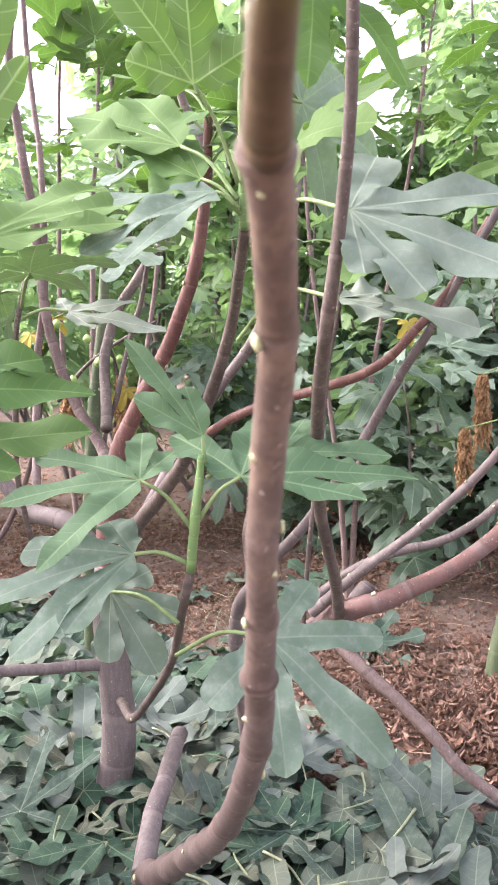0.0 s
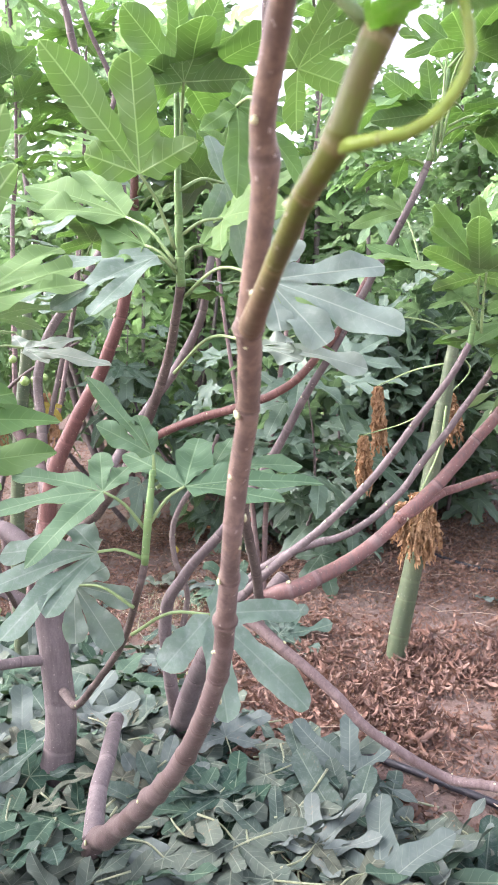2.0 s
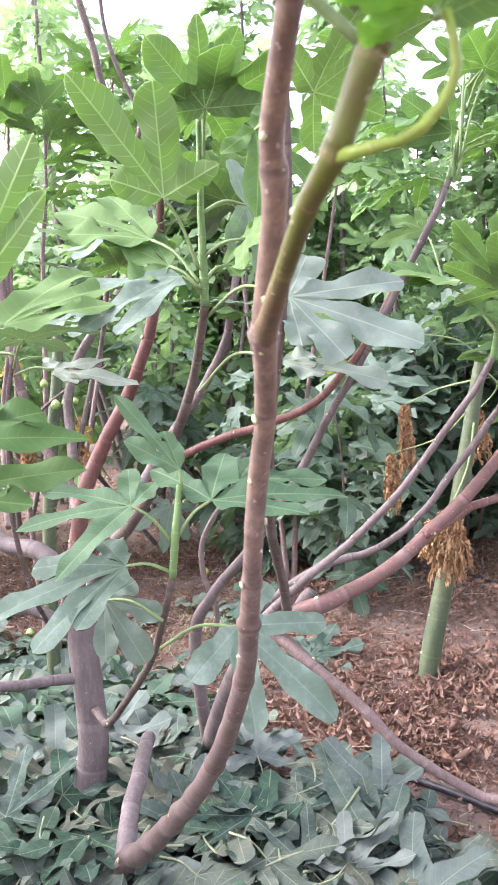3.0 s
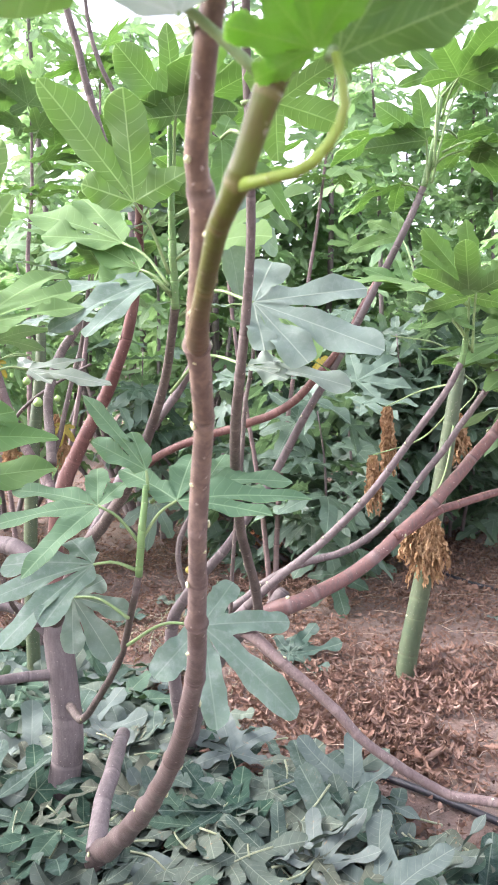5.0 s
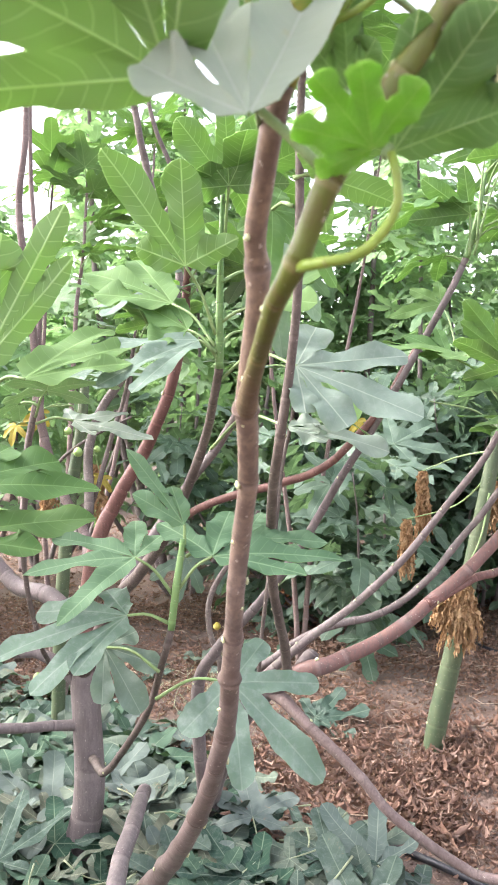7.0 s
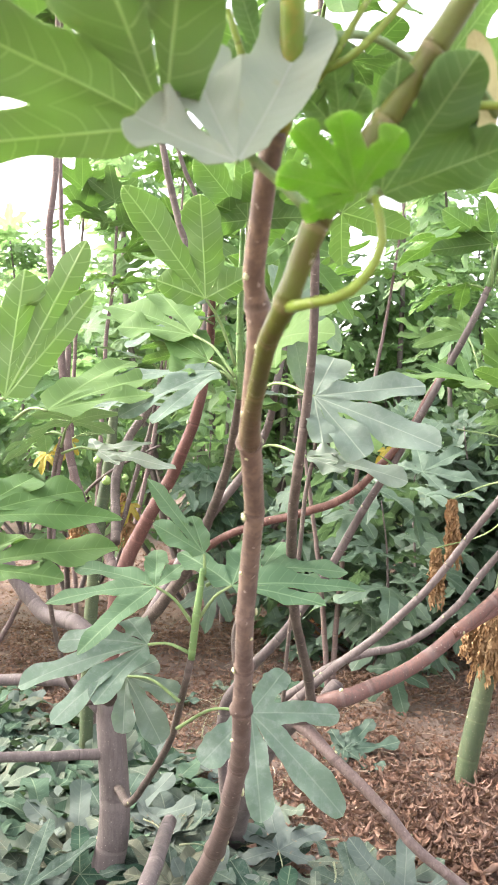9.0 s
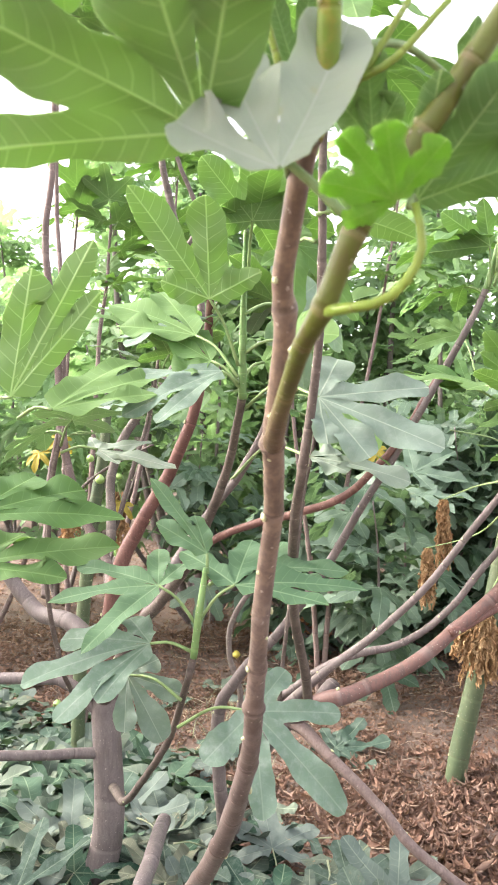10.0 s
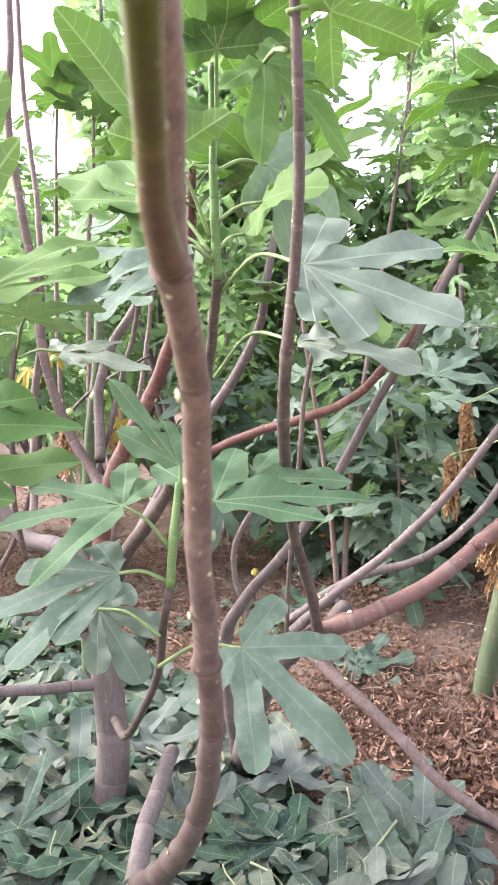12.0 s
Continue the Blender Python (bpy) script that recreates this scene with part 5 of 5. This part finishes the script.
vs, fs = chips(40000, brown_spot, 11, (0.008, 0.036))
tagged(settle(new("dry_leaf_litter", mesh_of("dry_leaf_litter", vs, fs, [DRY])), Matrix()), "curled brown dead leaves scattered over the soil", "leaf litter", kind="stuff")
def crumples(count, spot, seed, length):
    """Dead leaves shrivelled into creased, rolled-up strips."""
    rng = random.Random(seed)
    vs, fs = [], []
    for k in range(count):
        x, y = spot(rng)
        ln = rng.uniform(*length)
        w = ln * rng.uniform(0.06, 0.15)
        g, roll, bend, turn = rng.uniform(0, 6.3), rng.uniform(0, 6.3), rng.uniform(0.3, 3.4), rng.uniform(-2.2, 2.2)
        cup, pitch = rng.uniform(0.5, 1.6), rng.uniform(-0.5, 0.5)
        z0 = ground_height(x, y) + w * 0.5 + rng.uniform(0.0, 0.035) * min(1.0, ln / 0.06)
        b = len(vs)
        for j in range(8):
            t = j / 7 - 0.5
            px, pz = ln * math.sin(bend * t) / bend, ln * (1 - math.cos(bend * t)) / bend + t * ln * pitch
            ww = w * (1 - 2.4 * t * t) * rng.uniform(0.5, 1.4)
            a = roll + turn * t + rng.uniform(-0.25, 0.25)
            for e in (-1, -0.4, 0.4, 1):
                q, h = e * ww, cup * ww * e * e + rng.uniform(-0.12, 0.12) * w
                lx, ly, lz = px + rng.uniform(-0.04, 0.04) * ln * abs(e), q * math.cos(a) - h * math.sin(a), pz + q * math.sin(a) + h * math.cos(a)
                vs.append((x + lx * math.cos(g) - ly * math.sin(g), y + lx * math.sin(g) + ly * math.cos(g), max(z0 + lz, ground_height(x, y) + 0.001)))
        for j in range(7):
            for i in range(3):
                q = b + 4 * j + i
                fs.append((q, q + 1, q + 5, q + 4))
    return vs, fs


def pile_spot(rng):
    while True:
        x, y = rng.gauss(0.70, 0.33), rng.gauss(2.25, 0.27)
        if y > 1.98 - 0.98 * (x - 0.48) and math.hypot(x - 0.79, y - 2.53) > 0.05 and rng.random() < 0.45 + 0.9 * noise.noise((x * 4, y * 4, 21)):
            return x, y


vs, fs = crumples(3400, pile_spot, 14, (0.018, 0.070))
tagged(settle(new("dead_leaves", mesh_of("dead_leaves", vs, fs, [CRUMPLED])), Matrix()), "shrivelled brown fig leaves piled on the soil", "leaf litter", kind="stuff")
vs, fs = crumples(3000, brown_spot, 17, (0.012, 0.045))
tagged(settle(new("dead_leaves", mesh_of("dead_leaves", vs, fs, [CRUMPLED])), Matrix()), "crumbled brown leaves strewn over the soil", "leaf litter", kind="stuff")
vs, fs = chips(14000, lambda rng: (rng.uniform(-3.2, 3.0), 3.4 + 5.6 * rng.random() ** 1.2), 19, (0.025, 0.075))
tagged(settle(new("dry_leaf_litter", mesh_of("dry_leaf_litter", vs, fs, [DRY])), Matrix()), "brown leaf litter between the farther rows", "leaf litter", kind="stuff")
rng = random.Random(12)
vs, fs = [], []
for k in range(900):
    x, y = rng.uniform(-1.9, 2.2), rng.uniform(1.3, 5.0)
    z = ground_height(x, y) + rng.uniform(0.006, 0.03)
    g, ln, r = rng.uniform(0, 6.3), rng.uniform(0.03, 0.14), rng.uniform(0.0006, 0.0015)
    d = Vector((math.cos(g), math.sin(g), rng.uniform(-0.12, 0.12))) * ln * 0.5
    s = Vector((-math.sin(g), math.cos(g), 0)) * r
    mid = Vector((rng.uniform(-0.008, 0.008), rng.uniform(-0.008, 0.008), 0.004))
    b = len(vs)
    for p in (-d, mid, d):
        for o in (s, -s, Vector((0, 0, r * 1.6))):
            vs.append(Vector((x, y, z)) + p + o)
    for j in range(2):
        for i in range(3):
            fs.append((b + 3 * j + i, b + 3 * j + (i + 1) % 3, b + 3 * j + 3 + (i + 1) % 3, b + 3 * j + 3 + i))
tagged(settle(new("straw", mesh_of("straw", vs, fs, [STRAW], smooth=False)), Matrix()), "thin pale dry stalks and straw on the soil", "straw", kind="stuff")

# crumpled heap added as a stand-in for an orange-red spot of ground
vs, fs = crumples(130, lambda rng: (rng.gauss(0.50, 0.14), rng.gauss(4.9, 0.25)), 16, (0.04, 0.08))
tagged(settle(new("fallen_leaves", mesh_of("fallen_leaves", vs, fs, [ORANGE_PATCH])), Matrix()), "orange crumpled heap added for an orange-red spot of ground under the bush", "leaf litter", kind="stuff")

rng = random.Random(18)
vs, fs = [], []
for k in range(9000):
    x, y = rng.gauss(0.75, 0.5), 1.3 + 2.6 * rng.random() ** 1.4
    r = 0.0012 + 0.0055 * rng.random() ** 3
    z, b, g = ground_height(x, y) + r * 0.4, len(vs), rng.uniform(0, 6.3)
    for i in range(4):
        q = r * rng.uniform(0.7, 1.5)
        vs.append((x + q * math.cos(g + i * 1.57), y + q * math.sin(g + i * 1.57), z + r * rng.uniform(-0.4, 0.3)))
    vs += [(x + r * rng.uniform(-0.3, 0.3), y + r * rng.uniform(-0.3, 0.3), z + r * rng.uniform(0.5, 1.0)), (x, y, z - r)]
    for i in range(4):
        j = (i + 1) % 4
        fs += [(b + i, b + j, b + 4), (b + j, b + i, b + 5)]
tagged(settle(new("soil_crumbs", mesh_of("soil_crumbs", vs, fs, [SOIL], smooth=False)), Matrix()), "loose crumbs and small clods of reddish soil", "soil", kind="stuff")

# ---- a tuft of thin grass ----
rng = random.Random(15)
vs, fs = [], []
for k in range(420):
    x, y = rng.gauss(0.02, 0.16), rng.gauss(3.15, 0.28)
    g, ln, w = rng.uniform(0, 6.3), rng.uniform(0.04, 0.13), rng.uniform(0.0007, 0.0016)
    b = len(vs)
    for j in range(4):
        t = j / 3
        o = Vector((math.cos(g), math.sin(g), 0)) * ln * (0.3 * t + 0.5 * t * t)
        p = Vector((x, y, ground_height(x, y))) + o + Vector((0, 0, ln * (0.9 * t - 0.45 * t * t)))
        s = Vector((-math.sin(g), math.cos(g), 0)) * w * (1 - 0.8 * t)
        vs += [p - s, p + s]
    fs += [(b + 2 * j, b + 2 * j + 1, b + 2 * j + 3, b + 2 * j + 2) for j in range(3)]
tagged(settle(new("grass", mesh_of("grass", vs, fs, [CUT_STALK])), Matrix()), "thin grey-green grass growing through the litter", "grass", kind="stuff")

# ---- pruned leaves on the ground ----
CUT_TOPS = [CUT_TOP, leaf_material("fresh_cut_leaf", (0.028, 0.060, 0.040), (0.064, 0.104, 0.070), (0.17, 0.22, 0.14), 0.8, 0.12, (0.08, 0.16, 0.05), 0.10, 0.6, age=(0.22, 0.14, 0.08), edge_age=0.6, fine_veins=0.4), leaf_material("pale_cut_leaf", (0.072, 0.096, 0.084), (0.122, 0.146, 0.130), (0.19, 0.22, 0.175), 0.8, 0.1, (0.08, 0.16, 0.05), 0.10, 0.5, age=(0.26, 0.17, 0.10), edge_age=0.9, fine_veins=0.4), leaf_material("dry_cut_leaf", (0.062, 0.074, 0.052), (0.104, 0.112, 0.080), (0.20, 0.21, 0.14), 0.7, 0.2, (0.10, 0.14, 0.05), 0.10, 0.6, age=(0.24, 0.13, 0.07), edge_age=1.0, fine_veins=0.5)]
CUT = [leaf_mesh("pruned_leaf", CUT_TOPS[(0, 1, 2, 0, 1, 3, 0, 2)[k]], CUT_UNDER, 0.17, seed=120 + k, nu=13, m=3, droop=(-0.10, 0.08, 0.18, -0.06, 0.12, 0.04, 0.22, -0.15)[k], fold=(0.14, 0.10, 0.06, 0.18, 0.12, 0.2, 0.08, 0.1)[k], wave=0.05, curl=(0.1, -0.15, 0.15, 0.0, -0.2, 0.12, 0.2, -0.1)[k], twist=(0.1, -0.2, 0.15, 0.25, -0.2, 0.1, -0.3, 0.2)[k], gap=(0.28, 0.22, 0.32, 0.24, 0.29, 0.22, 0.26, 0.30)[k], wide=(0.135, 0.115, 0.15, 0.12, 0.135, 0.11, 0.14, 0.125)[k], blunt=0.7) for k in range(8)]
STALK = mesh_of("stalk", *(lambda t: (t[0], t[1], [CUT_STALK], None, t[2]))(tube([(0, 0, 0, 0.010), (0.03, -0.25, -0.02, 0.011), (-0.02, -0.5, 0.01, 0.014)], 0.08, 6, 0, 1, 0, (0, 0, 0))))
rng = random.Random(31)
spots = []
while len(spots) < 1200:
    x, y = rng.uniform(-1.9, 1.6), rng.uniform(0.5, 3.6)
    edge = 2.0 - 0.25 * x if x > -0.05 else 2.6 - 0.9 * min(0, x + 0.05)
    edge += 0.25 * noise.noise((x * 2.5, y * 2.5, 2))
    keep = 1.0 if y < edge - 0.25 else 0.35 if y < edge else 0.03
    if x > 0.42 and y > 1.5:
        keep *= 0.25
    if x > 0.36 and -0.24 < y - 1.74 + 1.2 * (x - 0.56) < 0.20:
        keep = 0
    if math.hypot(x - 0.78, y - 2.53) < 0.35:
        keep = 0
    keep *= min(1, max(0, (x + 1.9) / 0.8)) * min(1, max(0, (1.6 - x) / 0.5)) * min(1, max(0, (y - 0.45) / 0.5))
    if rng.random() < keep:
        spots.append((x, y))
spots += [(-0.20, 1.24), (-0.29, 1.28), (-0.14, 1.30), (-0.24, 1.20)]
spots.sort(key=lambda p: (p[0] - 0.1) ** 2 + (p[1] - 1.5) ** 2)
rest, upper = [], []
for k, (x, y) in enumerate(spots):
    s = rng.uniform(0.15, 0.24)
    g = rng.uniform(0, 360)
    deep = 0.10 if math.hypot(x + 0.22, y - 1.25) < 0.09 else rng.uniform(0.02, 0.11) if y < 2.1 and x < 0.5 else rng.uniform(0.02, 0.05)
    flat = k < 290 and all(math.hypot(x - a, y - b) > 0.13 for a, b in upper)
    if flat:
        upper.append((x, y))
        deep = 0.115 if y < 2.0 and x < 0.45 else 0.05
    sway = 7 if flat else 13
    m = pose(x, y, ground_height(x, y) + deep, rng.gauss(8, sway), rng.gauss(0, sway) + (180 if rng.random() < 0.45 else 0), g) @ Matrix.Diagonal((s, s, s, 1))
    if k < 290:
        s *= rng.uniform(0.8, 1.1)
        ob = settle(new("pruned_leaf", CUT[k % 8]), m)
        tagged(ob, "wilting grey-green pruned fig leaf lying on the ground", "leaf", "pruned leaves")
        part("stalk", STALK, ob, m)
    else:
        rest.append(m)
CUT_SHAPES = [few_sided(120 + k, 9, 2, droop=(0.12, -0.08, 0.05)[k], fold=0.14, wave=0.07, curl=(0.2, -0.2, 0.3)[k], wide=0.16, gap=0.28, blunt=1.0) for k in range(3)]
for k, (mat, tone) in enumerate(((CUT_TOP, "dark"), (CUT_TOPS[1], "fresh green"), (CUT_UNDER, "pale-backed"), (CUT_TOPS[2], "grey"))):
    me = crown_mesh("pruned_leaves", rest[k::4], CUT_SHAPES, mat, (0, 0, 0), 7 + k)
    tagged(settle(new("pruned_leaves", me), Matrix()), "layer of " + tone + " wilting fig leaves under the trees", "leaf litter", kind="stuff")
